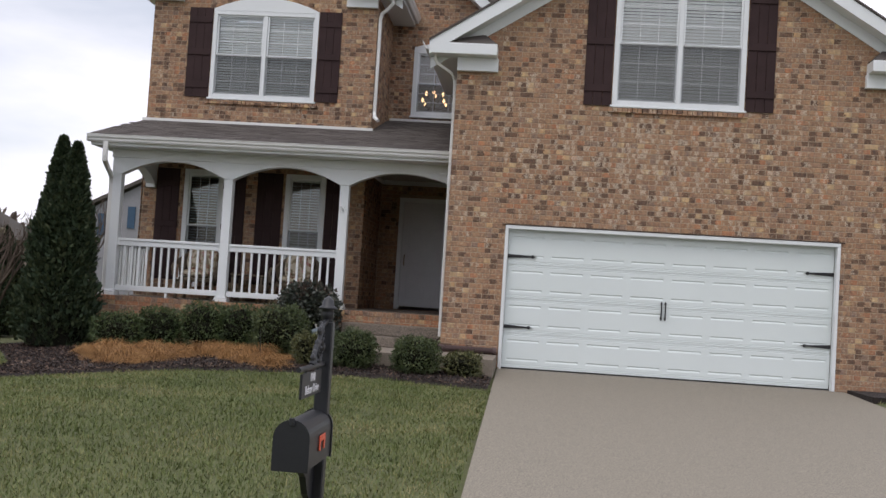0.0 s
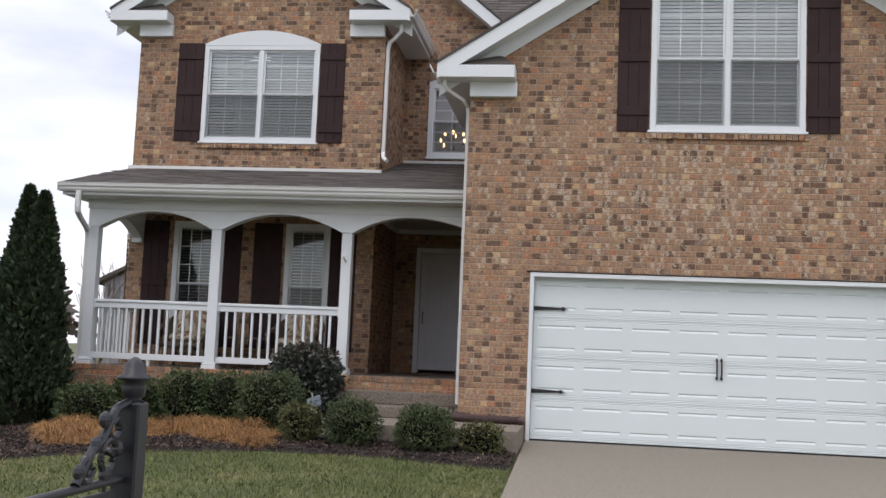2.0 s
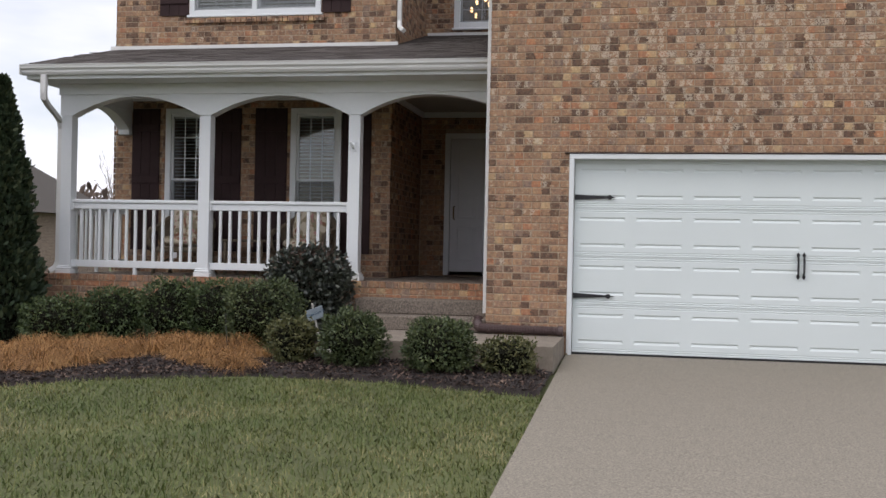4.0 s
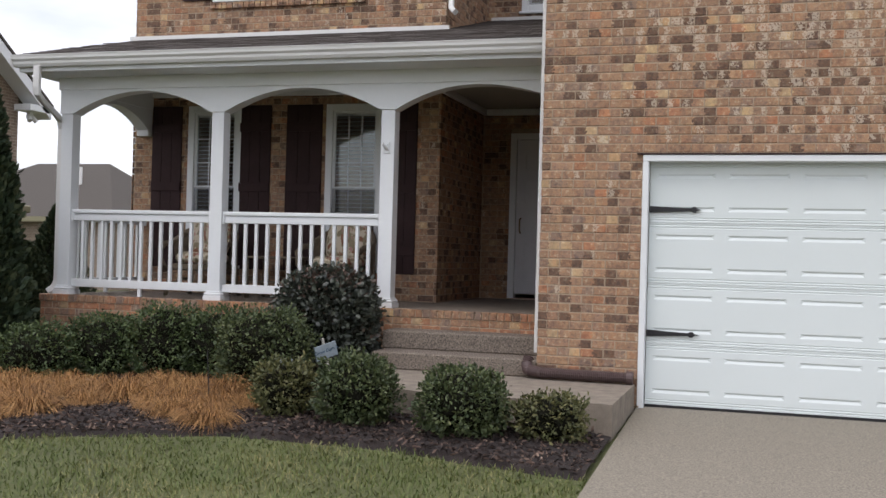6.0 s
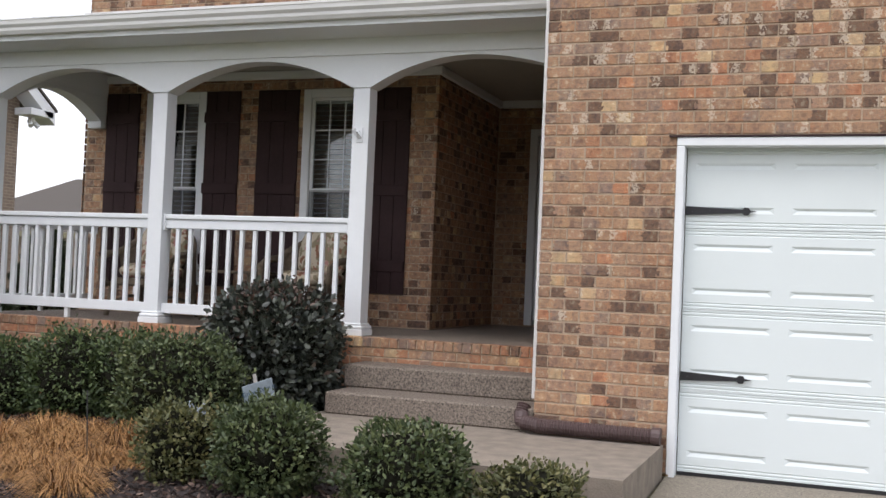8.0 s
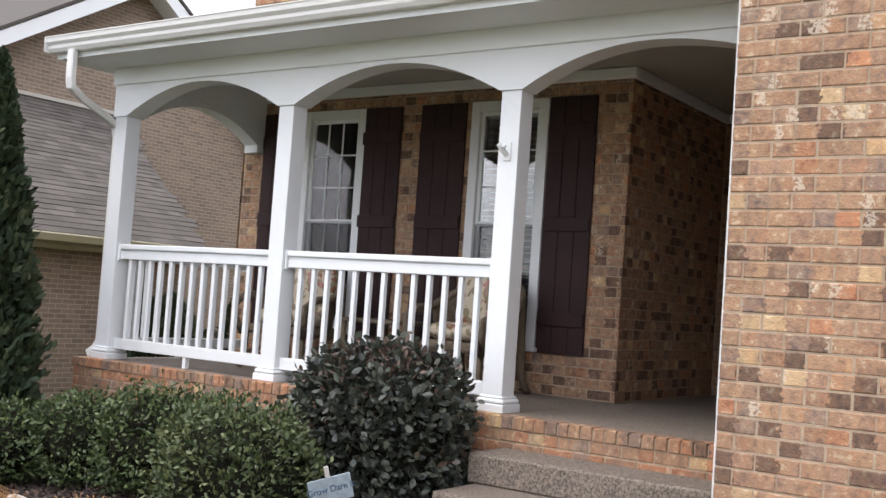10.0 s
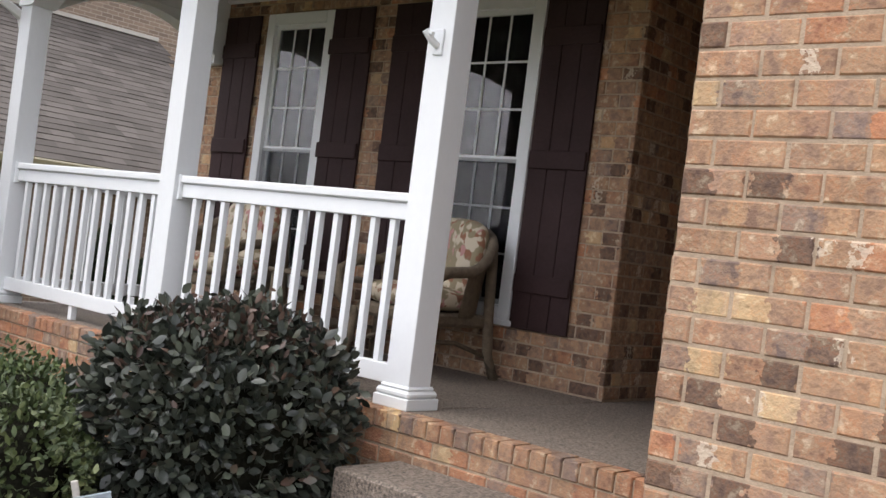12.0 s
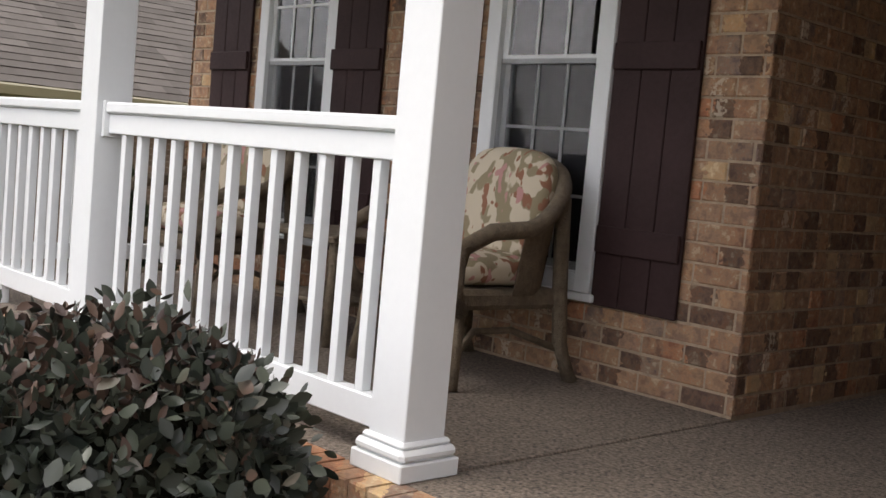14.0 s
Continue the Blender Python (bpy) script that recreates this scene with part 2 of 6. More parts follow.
M_MUNTIN = mat("grille_vinyl", (0.68, 0.70, 0.71), 0.4, vary=0.03, bump=0)
M_BOARD = mat("weathered_sign_board", (0.22, 0.265, 0.29), 0.8, vary=0.2, scale=20, bump=0.2)
M_INK = mat("dark_blue_ink", (0.03, 0.07, 0.12), 0.7, vary=0.1, bump=0)
M_STAR = mat("pale_blue_grey_paint", (0.20, 0.23, 0.27), 0.6, vary=0.25)
M_BRASS = mat("aged_brass", (0.25, 0.19, 0.11), 0.35, metal=1.0, vary=0.2)
M_STONE = mat("pale_stone", (0.42, 0.40, 0.36), 0.9, vary=0.2, scale=14, bump=0.6)


def leafy(name, stops, rough=0.55, spec=0.4, island=0.55, patch=3.5):
    """Leaf colour that varies from leaf to leaf."""
    m = bpy.data.materials.new(name)
    m.use_nodes = True
    n, l = m.node_tree.nodes, m.node_tree.links
    b = n["Principled BSDF"]
    b.inputs["Roughness"].default_value, b.inputs["Specular IOR Level"].default_value = rough, spec
    geo = n.new("ShaderNodeNewGeometry")
    r = n.new("ShaderNodeValToRGB")
    while len(r.color_ramp.elements) < len(stops):
        r.color_ramp.elements.new(0.5)
    for e, (p, c) in zip(r.color_ramp.elements, stops):
        e.position, e.color = p, (*c, 1)
    no = n.new("ShaderNodeTexNoise")
    no.inputs["Scale"].default_value = patch
    l.new(geo.outputs["Position"], no.inputs["Vector"])
    mx = n.new("ShaderNodeMath")
    mx.operation = "MULTIPLY_ADD"
    mx.inputs[1].default_value = island
    ad = n.new("ShaderNodeMath")
    ad.operation = "MULTIPLY"
    ad.inputs[1].default_value = 1 - island
    l.new(no.outputs["Fac"], ad.inputs[0])
    l.new(geo.outputs["Random Per Island"], mx.inputs[0])
    l.new(ad.outputs[0], mx.inputs[2])
    l.new(mx.outputs[0], r.inputs["Fac"])
    l.new(r.outputs["Color"], b.inputs["Base Color"])
    return m


M_ROOF = leafy("grey_brown_shingle", [(0.2, (0.070, 0.061, 0.056)), (0.5, (0.096, 0.084, 0.077)), (0.8, (0.128, 0.113, 0.104))], 0.95, 0.2, island=0.5, patch=120)
M_NROOF = leafy("taupe_shingle", [(0.2, (0.068, 0.061, 0.054)), (0.5, (0.088, 0.079, 0.070)), (0.8, (0.112, 0.101, 0.090))], 0.95, 0.2, island=0.5, patch=120)
M_GRASS = leafy("grass_blades", [(0.25, (0.050, 0.078, 0.016)), (0.42, (0.082, 0.110, 0.024)), (0.57, (0.126, 0.140, 0.040)), (0.70, (0.205, 0.190, 0.074)), (0.88, (0.34, 0.285, 0.16))], 0.6, island=0.33, patch=1.3)
M_BUSHG = leafy("green_shrub_leaves", [(0.1, (0.020, 0.034, 0.012)), (0.45, (0.042, 0.066, 0.021)), (0.75, (0.085, 0.115, 0.036)), (1.0, (0.17, 0.18, 0.065))])
M_BUSHF = leafy("mid_green_shrub_leaves", [(0.1, (0.020, 0.032, 0.012)), (0.4, (0.044, 0.064, 0.023)), (0.75, (0.092, 0.112, 0.040)), (1.0, (0.19, 0.18, 0.075))])
M_BUSHY = leafy("yellow_green_shrub_leaves", [(0.1, (0.035, 0.044, 0.016)), (0.5, (0.080, 0.086, 0.030)), (0.85, (0.155, 0.138, 0.050)), (1.0, (0.26, 0.20, 0.08))])
M_BUSHR = leafy("reddish_new_leaves", [(0.1, (0.026, 0.018, 0.015)), (0.45, (0.060, 0.036, 0.027)), (0.75, (0.105, 0.066, 0.046)), (1.0, (0.17, 0.11, 0.07))], 0.45, 0.4)
M_BUSHD = leafy("dark_red_green_leaves", [(0.1, (0.011, 0.016, 0.013)), (0.38, (0.026, 0.032, 0.025)), (0.60, (0.048, 0.056, 0.040)), (0.74, (0.068, 0.078, 0.056)), (0.80, (0.085, 0.055, 0.040)), (0.90, (0.13, 0.068, 0.046)), (1.0, (0.20, 0.11, 0.07))], 0.42, 0.45)
M_CYP = leafy("arborvitae_sprays", [(0.1, (0.012, 0.024, 0.012)), (0.5, (0.026, 0.044, 0.018)), (0.85, (0.055, 0.065, 0.025)), (1.0, (0.09, 0.07, 0.035))], 0.7)
M_STRAW = leafy("dormant_grass", [(0.2, (0.07, 0.034, 0.013)), (0.42, (0.235, 0.115, 0.036)), (0.70, (0.41, 0.225, 0.080)), (1.0, (0.54, 0.39, 0.19))], 0.7)
M_CHIP = leafy("mulch_chips", [(0.1, (0.012, 0.008, 0.007)), (0.5, (0.026, 0.017, 0.014)), (0.72, (0.12, 0.078, 0.06)), (0.95, (0.38, 0.28, 0.21))], 0.9)
M_TWIG = leafy("bare_twigs", [(0.1, (0.07, 0.05, 0.04)), (1.0, (0.17, 0.13, 0.10))], 0.9)


def glass_mat():
    m = bpy.data.materials.new("window_glass")
    m.use_nodes = True
    n, l = m.node_tree.nodes, m.node_tree.links
    n.remove(n["Principled BSDF"])
    tr, gl, fr, mx = n.new("ShaderNodeBsdfTransparent"), n.new("ShaderNodeBsdfGlossy"), n.new("ShaderNodeFresnel"), n.new("ShaderNodeMixShader")
    tr.inputs["Color"].default_value = (0.95, 0.97, 0.97, 1)
    gl.inputs["Roughness"].default_value = 0.015
    fr.inputs["IOR"].default_value = 1.75
    l.new(fr.outputs[0], mx.inputs[0])
    l.new(tr.outputs[0], mx.inputs[1])
    l.new(gl.outputs[0], mx.inputs[2])
    l.new(mx.outputs[0], n["Material Output"].inputs[0])
    return m


M_GLASS = glass_mat()


def screen_mat():
    m = bpy.data.materials.new("insect_screen")
    m.use_nodes = True
    n, l = m.node_tree.nodes, m.node_tree.links
    tr, mx = n.new("ShaderNodeBsdfTransparent"), n.new("ShaderNodeMixShader")
    n["Principled BSDF"].inputs["Base Color"].default_value = (0.03, 0.03, 0.035, 1)
    n["Principled BSDF"].inputs["Roughness"].default_value = 0.8
    mx.inputs[0].default_value = 0.2
    l.new(tr.outputs[0], mx.inputs[1])
    l.new(n["Principled BSDF"].outputs[0], mx.inputs[2])
    l.new(mx.outputs[0], n["Material Output"].inputs[0])
    return m


M_SCREEN = screen_mat()


def emit_mat(name, color, power):
    m = bpy.data.materials.new(name)
    m.use_nodes = True
    b = m.node_tree.nodes["Principled BSDF"]
    b.inputs["Emission Color"].default_value = (*color, 1)
    b.inputs["Emission Strength"].default_value = power
    return m


M_BULB = emit_mat("warm_bulb", (1.0, 0.58, 0.26), 5)


def floral_mat():
    """Cream cotton with large olive leaves and a few pink and rust blooms."""
    m = mat("floral_cushion_cloth", (0.5, 0.46, 0.33), 0.9, bump=0.25, fine=250)
    n, l = m.node_tree.nodes, m.node_tree.links
    b = n["Principled BSDF"]
    co = n.new("ShaderNodeTexCoord")
    base = (0.56, 0.49, 0.37, 1)
    last = None
    for s, lo, hi, c, off in ((15, 0.52, 0.55, (0.27, 0.225, 0.14), 0), (19, 0.60, 0.62, (0.26, 0.12, 0.07), 4), (15, 0.63, 0.65, (0.46, 0.24, 0.22), 9)):
        mp, no, rp, mx = n.new("ShaderNodeMapping"), n.new("ShaderNodeTexNoise"), n.new("ShaderNodeValToRGB"), n.new("ShaderNodeMix")
        mp.inputs["Location"].default_value = (off, off * 0.7, 0)
        mp.inputs["Scale"].default_value = (1, 1, 0.7)
        no.inputs["Scale"].default_value, no.inputs["Detail"].default_value = s, 1.5
        rp.color_ramp.elements[0].position, rp.color_ramp.elements[1].position = lo, hi
        mx.data_type = "RGBA"
        l.new(co.outputs["Object"], mp.inputs[0])
        l.new(mp.outputs[0], no.inputs["Vector"])
        l.new(no.outputs["Fac"], rp.inputs[0])
        l.new(rp.outputs[0], mx.inputs["Factor"])
        if last is None:
            mx.inputs["A"].default_value = base
        else:
            l.new(last, mx.inputs["A"])
        mx.inputs["B"].default_value = (*c, 1)
        last = mx.outputs["Result"]
    l.new(last, b.inputs["Base Color"])
    return m


M_FLORAL = floral_mat()


# ---- building helpers ----
def mesh(name, bm, material, smooth=False):
    me = bpy.data.meshes.new(name)
    bm.normal_update()
    bm.to_mesh(me)
    bm.free()
    me.materials.append(material)
    if smooth:
        for p in me.polygons:
            p.use_smooth = True
    return me


def place(ob):
    v = Vector((0, 0, 0))
    while ob is not None:
        v += ob.location
        ob = ob.parent
    return v


def thing(name, at=(0, 0, 0), label="", category="", group="", kind=""):
    ob = new(name)
    ob.location = at
    return tagged(ob, label, category, group, kind)


def part(name, bm, material, parent, label="", smooth=False, kind=""):
    """Links a bmesh, whose coordinates are the world's, as one part of parent."""
    if parent is not None:
        bmesh.ops.translate(bm, verts=bm.verts, vec=-place(parent))
    ob = new(name, mesh(name, bm, material, smooth))
    ob.parent = parent
    return tagged(ob, label, kind=kind)


def solid(name, bm, material, label="", category="", kind="structure", smooth=False):
    return tagged(new(name, mesh(name, bm, material, smooth)), label, category, "", kind)


def box(bm, x0, y0, z0, x1, y1, z1, b=0.0):
    r = bmesh.ops.create_cube(bm, size=1.0)
    vs = r["verts"]
    for v in vs:
        v.co = Vector(((x0 + x1) / 2 + v.co.x * (x1 - x0), (y0 + y1) / 2 + v.co.y * (y1 - y0), (z0 + z1) / 2 + v.co.z * (z1 - z0)))
    if b:
        es = list({e for v in vs for e in v.link_edges})
        bmesh.ops.bevel(bm, geom=es, offset=b, segments=1, affect="EDGES", profile=0.5)
    return bm


def B(*a, b=0.0):
    return box(bmesh.new(), *a, b=b)


def prism(bm, pts, axis, a, c):
    """A polygon in the plane across axis, drawn out from a to c. pts: (u, z) for x or y, (x, y) for z."""
    def co(p, q):
        return {"y": (p[0], q, p[1]), "x": (q, p[0], p[1]), "z": (p[0], p[1], q)}[axis]
    f = [bm.verts.new(co(p, a)) for p in pts]
    g = [bm.verts.new(co(p, c)) for p in pts]
    bm.faces.new(f)
    bm.faces.new(g[::-1])
    for i in range(len(pts)):
        j = (i + 1) % len(pts)
        bm.faces.new((f[j], f[i], g[i], g[j]))
    bmesh.ops.recalc_face_normals(bm, faces=bm.faces)
    return bm


def tube(bm, pts, r, n=8, r2=None, cap=True):
    """A round bar along a line of points."""
    rings = []
    pts = [Vector(p) for p in pts]
    for i, p in enumerate(pts):
        d = (pts[min(i + 1, len(pts) - 1)] - pts[max(i - 1, 0)]).normalized()
        side = d.cross(Vector((0, 0, 1)) if abs(d.z) < 0.95 else Vector((1, 0, 0))).normalized()
        up = side.cross(d)
        rr = r if r2 is None else r + (r2 - r) * i / (len(pts) - 1)
        rings.append([bm.verts.new(p + (side * math.cos(2 * math.pi * k / n) + up * math.sin(2 * math.pi * k / n)) * rr) for k in range(n)])
    for a, b in zip(rings, rings[1:]):
        for k in range(n):
            bm.faces.new((a[k], a[(k + 1) % n], b[(k + 1) % n], b[k]))
    if cap:
        bm.faces.new(rings[0][::-1])
        bm.faces.new(rings[-1])
    return bm


def lathe(bm, x, y, prof, n=14):
    rings = [[bm.verts.new((x + r * math.cos(2 * math.pi * k / n), y + r * math.sin(2 * math.pi * k / n), z)) for k in range(n)] for r, z in prof]
    for a, b in zip(rings, rings[1:]):
        for k in range(n):
            bm.faces.new((a[k], a[(k + 1) % n], b[(k + 1) % n], b[k]))
    bm.faces.new(rings[0][::-1])
    bm.faces.new(rings[-1])
    return bm


def smoothstep(a, b, x):
    t = min(1, max(0, (x - a) / (b - a)))
    return t * t * (3 - 2 * t)


def ground_z(x, y):
    z = -0.030 * min(max(0.0, -y), 18) - 0.055 * min(max(0.0, -4.0 - x), 10)
    z += 0.05 * smoothstep(-3.2, -1.2, y) * (1 - smoothstep(-0.4, 0.0, x)) * smoothstep(-9.0, -6.5, x)
    if x > -0.02:
        z = -0.030 * min(max(0.0, -y), 18)
    return z - (0.03 if x <= 5.3 else 0.0)


# ---- ground ----
def sheet(name, xs, ys, fz, material, label, kind="structure"):
    me = bpy.data.meshes.new(name)
    v = [(x, y, fz(x, y)) for y in ys for x in xs]
    w = len(xs)
    f = [(j * w + i, j * w + i + 1, (j + 1) * w + i + 1, (j + 1) * w + i) for j in range(len(ys) - 1) for i in range(w - 1)]
    me.from_pydata(v, [], f)
    me.materials.append(material)
    for p in me.polygons:
        p.use_smooth = True
    return tagged(new(name, me), label, kind=kind)


gx = [-600, -200, -80, -40, -25] + [-16 + 0.35 * i for i in range(80)] + [14, 20, 40, 100, 600]
gy = [-600, -150, -60, -30, -22] + [-18 + 0.35 * i for i in range(90)] + [15, 20, 30, 60, 150, 600]
sheet("ground", gx, gy, lambda x, y: ground_z(x, y) - 0.012 + 0.012 * noise.noise((x * 1.3, y * 1.3, 0)), M_LAWN, "green lawn with straw-coloured patches sloping to the street")


def edge_y(x):
    """Where the planting bed meets the lawn: it swings out to the left, then turns back round the evergreen."""
    if x > -1.6:
        return -2.72 + 0.30 * smoothstep(-0.1, -1.6, x)
    if x > -6.1:
        u = max(0.0, -2.4 - x)
        return -2.42 - 0.11 * u - 0.11 * u * u
    pts = ((-6.1, -4.33), (-6.5, -2.6), (-7.8, -0.4), (-8.6, 1.2), (-30.0, 1.3))
    for (xa, ya), (xb, yb) in zip(pts, pts[1:]):
        if x >= xb:
            return ya + (yb - ya) * (x - xa) / (xb - xa)
    return 1.3


def drive_x(y):
    return 0.0 + 0.011 * max(0, -y)


def bed_z(x, y):
    return ground_z(x, y) + 0.035 + 0.012 * noise.noise((x * 5, y * 5, 2))


bm = bmesh.new()
nx, ny = 84, 26
grid = []
for i in range(nx + 1):
    x = -8.6 + (8.6 - 0.02) * i / nx
    y0 = edge_y(x) + 0.04 * noise.noise((x * 3, 0, 0))
    y1 = 0.78 if x < -2.5 else 0.0
    if x < -6.9:
        y1 = 3.0
    col = []
    for j in range(ny + 1):
        y = y0 + (y1 - y0) * j / ny
        z = bed_z(x, y) if j else ground_z(x, y) - 0.02
        col.append(bm.verts.new((x, y, z)))
    grid.append(col)
for i in range(nx):
    for j in range(ny):
        bm.faces.new((grid[i][j], grid[i + 1][j], grid[i + 1][j + 1], grid[i][j + 1]))
solid("planting_bed", bm, M_SOIL, "dark shredded-bark mulch bed along the porch and walk")
solid("planting_bed", B(5.25, -1.2, -0.15, 8.5, 3.0, 0.03), M_SOIL, "dark mulch bed beside the driveway")

# driveway slab with two control joints
bm = bmesh.new()
ys = [-22, -0.02]
for a, b in zip(ys, ys[1:]):
    if b - a < 0.1:
        continue
    n = 24
    for k in range(n):
        p, q = a + (b - a) * k / n, a + (b - a) * (k + 1) / n
        zt = lambda v: -0.030 * min(-v, 18) - 0.003
        vs = []
        for yy, zz in ((p, zt(p)), (q, zt(q))):
            vs.append([bm.verts.new((drive_x(yy), yy, zz)), bm.verts.new((5.2 + 0.01 * -yy, yy, zz)), bm.verts.new((5.2 + 0.01 * -yy, yy, zz - 0.12)), bm.verts.new((drive_x(yy), yy, zz - 0.12))])
        for e in (0, 1, 3):
            bm.faces.new((vs[0][e], vs[0][(e + 1) % 4], vs[1][(e + 1) % 4], vs[1][e]))
solid("driveway", bm, M_DRIVE, "pale worn concrete driveway sloping down from the garage")
solid("garage_apron", B(-0.02, -0.02, -0.15, 5.08, 0.3, -0.004), M_DRIVE, "concrete apron under the garage door")

# front walk and steps
bm = bmesh.new()
prism(bm, [(-2.62, 0.84), (-2.52, -0.55), (-2.25, -0.95), (-1.95, -1.25), (-1.55, -1.42), (-0.02, -1.45), (-0.02, -0.01), (-0.9, -0.01), (-0.91, 0.84)], "z", -0.1, 0.2)
solid("front_walk", bm, M_WALK, "sand-coloured concrete walk with a rounded corner")
steps = thing("porch_steps", (-1.7, 0.4, 0.2), "two exposed-aggregate concrete steps up to the brick porch", "steps", kind="structure")
part("lower_step", B(-2.505, 0.03, 0.2, -0.905, 0.835, 0.36, b=0.012), M_AGG, steps)
part("upper_step", B(-2.55, 0.44, 0.36, -0.905, 0.835, 0.535, b=0.012), M_AGG, steps)


# ---- brick walls ----
PIECES = []


def brick_mesh(w, h, d, b=0.0045):
    """A brick face, width w along x, height h along z, standing d proud towards -y."""
    v = [(0, 0, 0), (w, 0, 0), (w, 0, h), (0, 0, h), (0, -d + b, 0), (w, -d + b, 0), (w, -d + b, h), (0, -d + b, h), (b, -d, b), (w - b, -d, b), (w - b, -d, h - b), (b, -d, h - b)]
    f = [(4, 5, 9, 8), (5, 6, 10, 9), (6, 7, 11, 10), (7, 4, 8, 11), (8, 9, 10, 11), (0, 1, 5, 4), (1, 2, 6, 5), (2, 3, 7, 6), (3, 0, 4, 7)]
    return v, f


def lay(wall, axis, plane, side, u0, u1, z0, z1, holes=(), roofline=None, near=None, count=300, material=None, name="brick", proud=0.0042):
    """Courses of brick on a wall. axis: the wall's normal; side: -1 looks towards -x or -y, 1 the other way."""
    material = material or M_BRICK
    rng = random.Random(int(abs(plane * 977 + u0 * 31 + z0 * 7)))
    out = []
    r0, r1 = int(math.floor((z0 - BED) / COURSE)), int(math.ceil((z1 - BED) / COURSE))
    for r in range(r0, r1):
        zb, zt = max(z0, BED + r * COURSE + 0.0042), min(z1, BED + (r + 1) * COURSE - 0.0042)
        if zt - zb < 0.02:
            continue
        k0 = int((u0 + plane) / LONG) - 3
        for k in range(k0, k0 + int((u1 - u0) / LONG) + 7):
            a = (k + (r % 2) * 0.5) * LONG - plane + 0.0042
            segs = [(max(a, u0), min(a + LONG - 0.0084, u1))]
            for (ha, hb, hz0, hz1) in holes:
                if zt <= hz0 or zb >= hz1:
                    continue
                nxt = []
                for (p, q) in segs:
                    if q <= ha or p >= hb:
                        nxt.append((p, q))
                        continue
                    if p < ha:
                        nxt.append((p, ha))
                    if q > hb:
                        nxt.append((hb, q))
                segs = nxt
            if roofline:
                lo, hi = roofline(zt)
                segs = [(max(p, lo), min(q, hi)) for p, q in segs]
            for p, q in segs:
                if q - p > 0.03:
                    out.append((p, q, zb, zt, proud + rng.uniform(-0.0025, 0.0025)))
    if near:
        out.sort(key=lambda s: (s[0] - near[0]) ** 2 + (s[2] - near[1]) ** 2)
    flip = {("y", -1): 0, ("x", -1): -90, ("x", 1): 90, ("y", 1): 180}[(axis, side)]
    PIECES.append((wall, axis, plane, side, flip, out[:count] if near else [], material, name))
    rest = out[count:] if near else out
    vv, ff = [], []
    c, s = {0: (1, 0), 90: (0, 1), 180: (-1, 0), -90: (0, -1)}[flip]
    for p, q, zb, zt, d in rest:
        v, f = brick_mesh(q - p, zt - zb, d)
        o = len(vv)
        u = p if flip in (0, 90) else q
        ox, oy = (u, plane) if axis == "y" else (plane, u)
        w = place(wall)
        vv += [(ox + x * c - y * s - w.x, oy + x * s + y * c - w.y, zb + z - w.z) for x, y, z in v]
        ff += [tuple(i + o for i in g) for g in f]
    if vv:
        me = bpy.data.meshes.new("brickwork")
        me.from_pydata(vv, [], ff)
        me.materials.append(material)
        ob = new("brickwork", me)
        ob.parent = wall
        tagged(ob, kind="stuff")


def wall_body(name, axis, plane, thick, u0, u1, z0, z1, holes, label, gable=None):
    """A wall with openings that go through; plane is its mortar face, thick goes inwards with its sign."""
    bm = bmesh.new()
    us = sorted({u0, u1, *[h[0] for h in holes], *[h[1] for h in holes]})
    for a, b in zip(us, us[1:]):
        cuts = sorted((h[2], h[3]) for h in holes if h[0] < (a + b) / 2 < h[1])
        z = z0
        for lo, hi in cuts + [(z1, z1)]:
            if lo > z + 1e-4:
                if axis == "y":
                    box(bm, a, min(plane, plane + thick), z, b, max(plane, plane + thick), lo)
                else:
                    box(bm, min(plane, plane + thick), a, z, max(plane, plane + thick), b, lo)
            z = max(z, hi)
    if gable:
        prism(bm, gable, axis, plane, plane + thick)
    bmesh.ops.remove_doubles(bm, verts=bm.verts, dist=0.0005)
    return solid(name, bm, M_MORTAR, label)


SL = 0.63
GC, GE, GZ = 2.52, 3.85, 4.98            # garage gable: centre, half span to the eave, eave height
BC, BE, BZ = -4.75, 2.55, 6.62           # bay gable


def gable_line(cx, half, ez, drop=0.26):
    return lambda z: (cx - half + (z + drop - ez) / SL, cx + half - (z + drop - ez) / SL) if z + drop > ez else (-99, 99)


WG = (1.52, 3.525, 4.16, 6.36)
garage_holes = [(0.0, 5.06, -0.3, 2.22), (1.52, 3.525, 4.16, 6.13)]
apex = GZ + GE * SL - 0.27
wall_garage = wall_body("wall_garage", "y", 0.0, 0.25, -0.9, 5.94, -0.3, 4.72, [(0.0, 5.06, -0.3, 2.22), (1.52, 3.525, 4.16, 4.72)], "brown brick garage front wall with scattered dark and cream bricks")
bm = bmesh.new()
zz = 6.36
xl = GC - GE + (zz + 0.27 - GZ) / SL
prism(bm, [(-0.9, 4.72), (1.52, 4.72), (1.52, 6.13), (1.53, 6.36), (xl, 6.36), (-0.9, GZ - 0.27 + (GE - 3.42) * SL)], "y", 0.0, 0.25)
prism(bm, [(3.525, 4.72), (5.94, 4.72), (5.94, GZ - 0.27 + (GE - 3.42) * SL), (2 * GC - xl, 6.36), (3.525, 6.36)], "y", 0.0, 0.25)
prism(bm, [(xl, 6.36), (2 * GC - xl, 6.36), (GC, apex)], "y", 0.0, 0.25)
box(bm, 1.53, 0.0, 6.13, 3.515, 0.25, 6.36)
part("gable", bm, M_MORTAR, wall_garage)
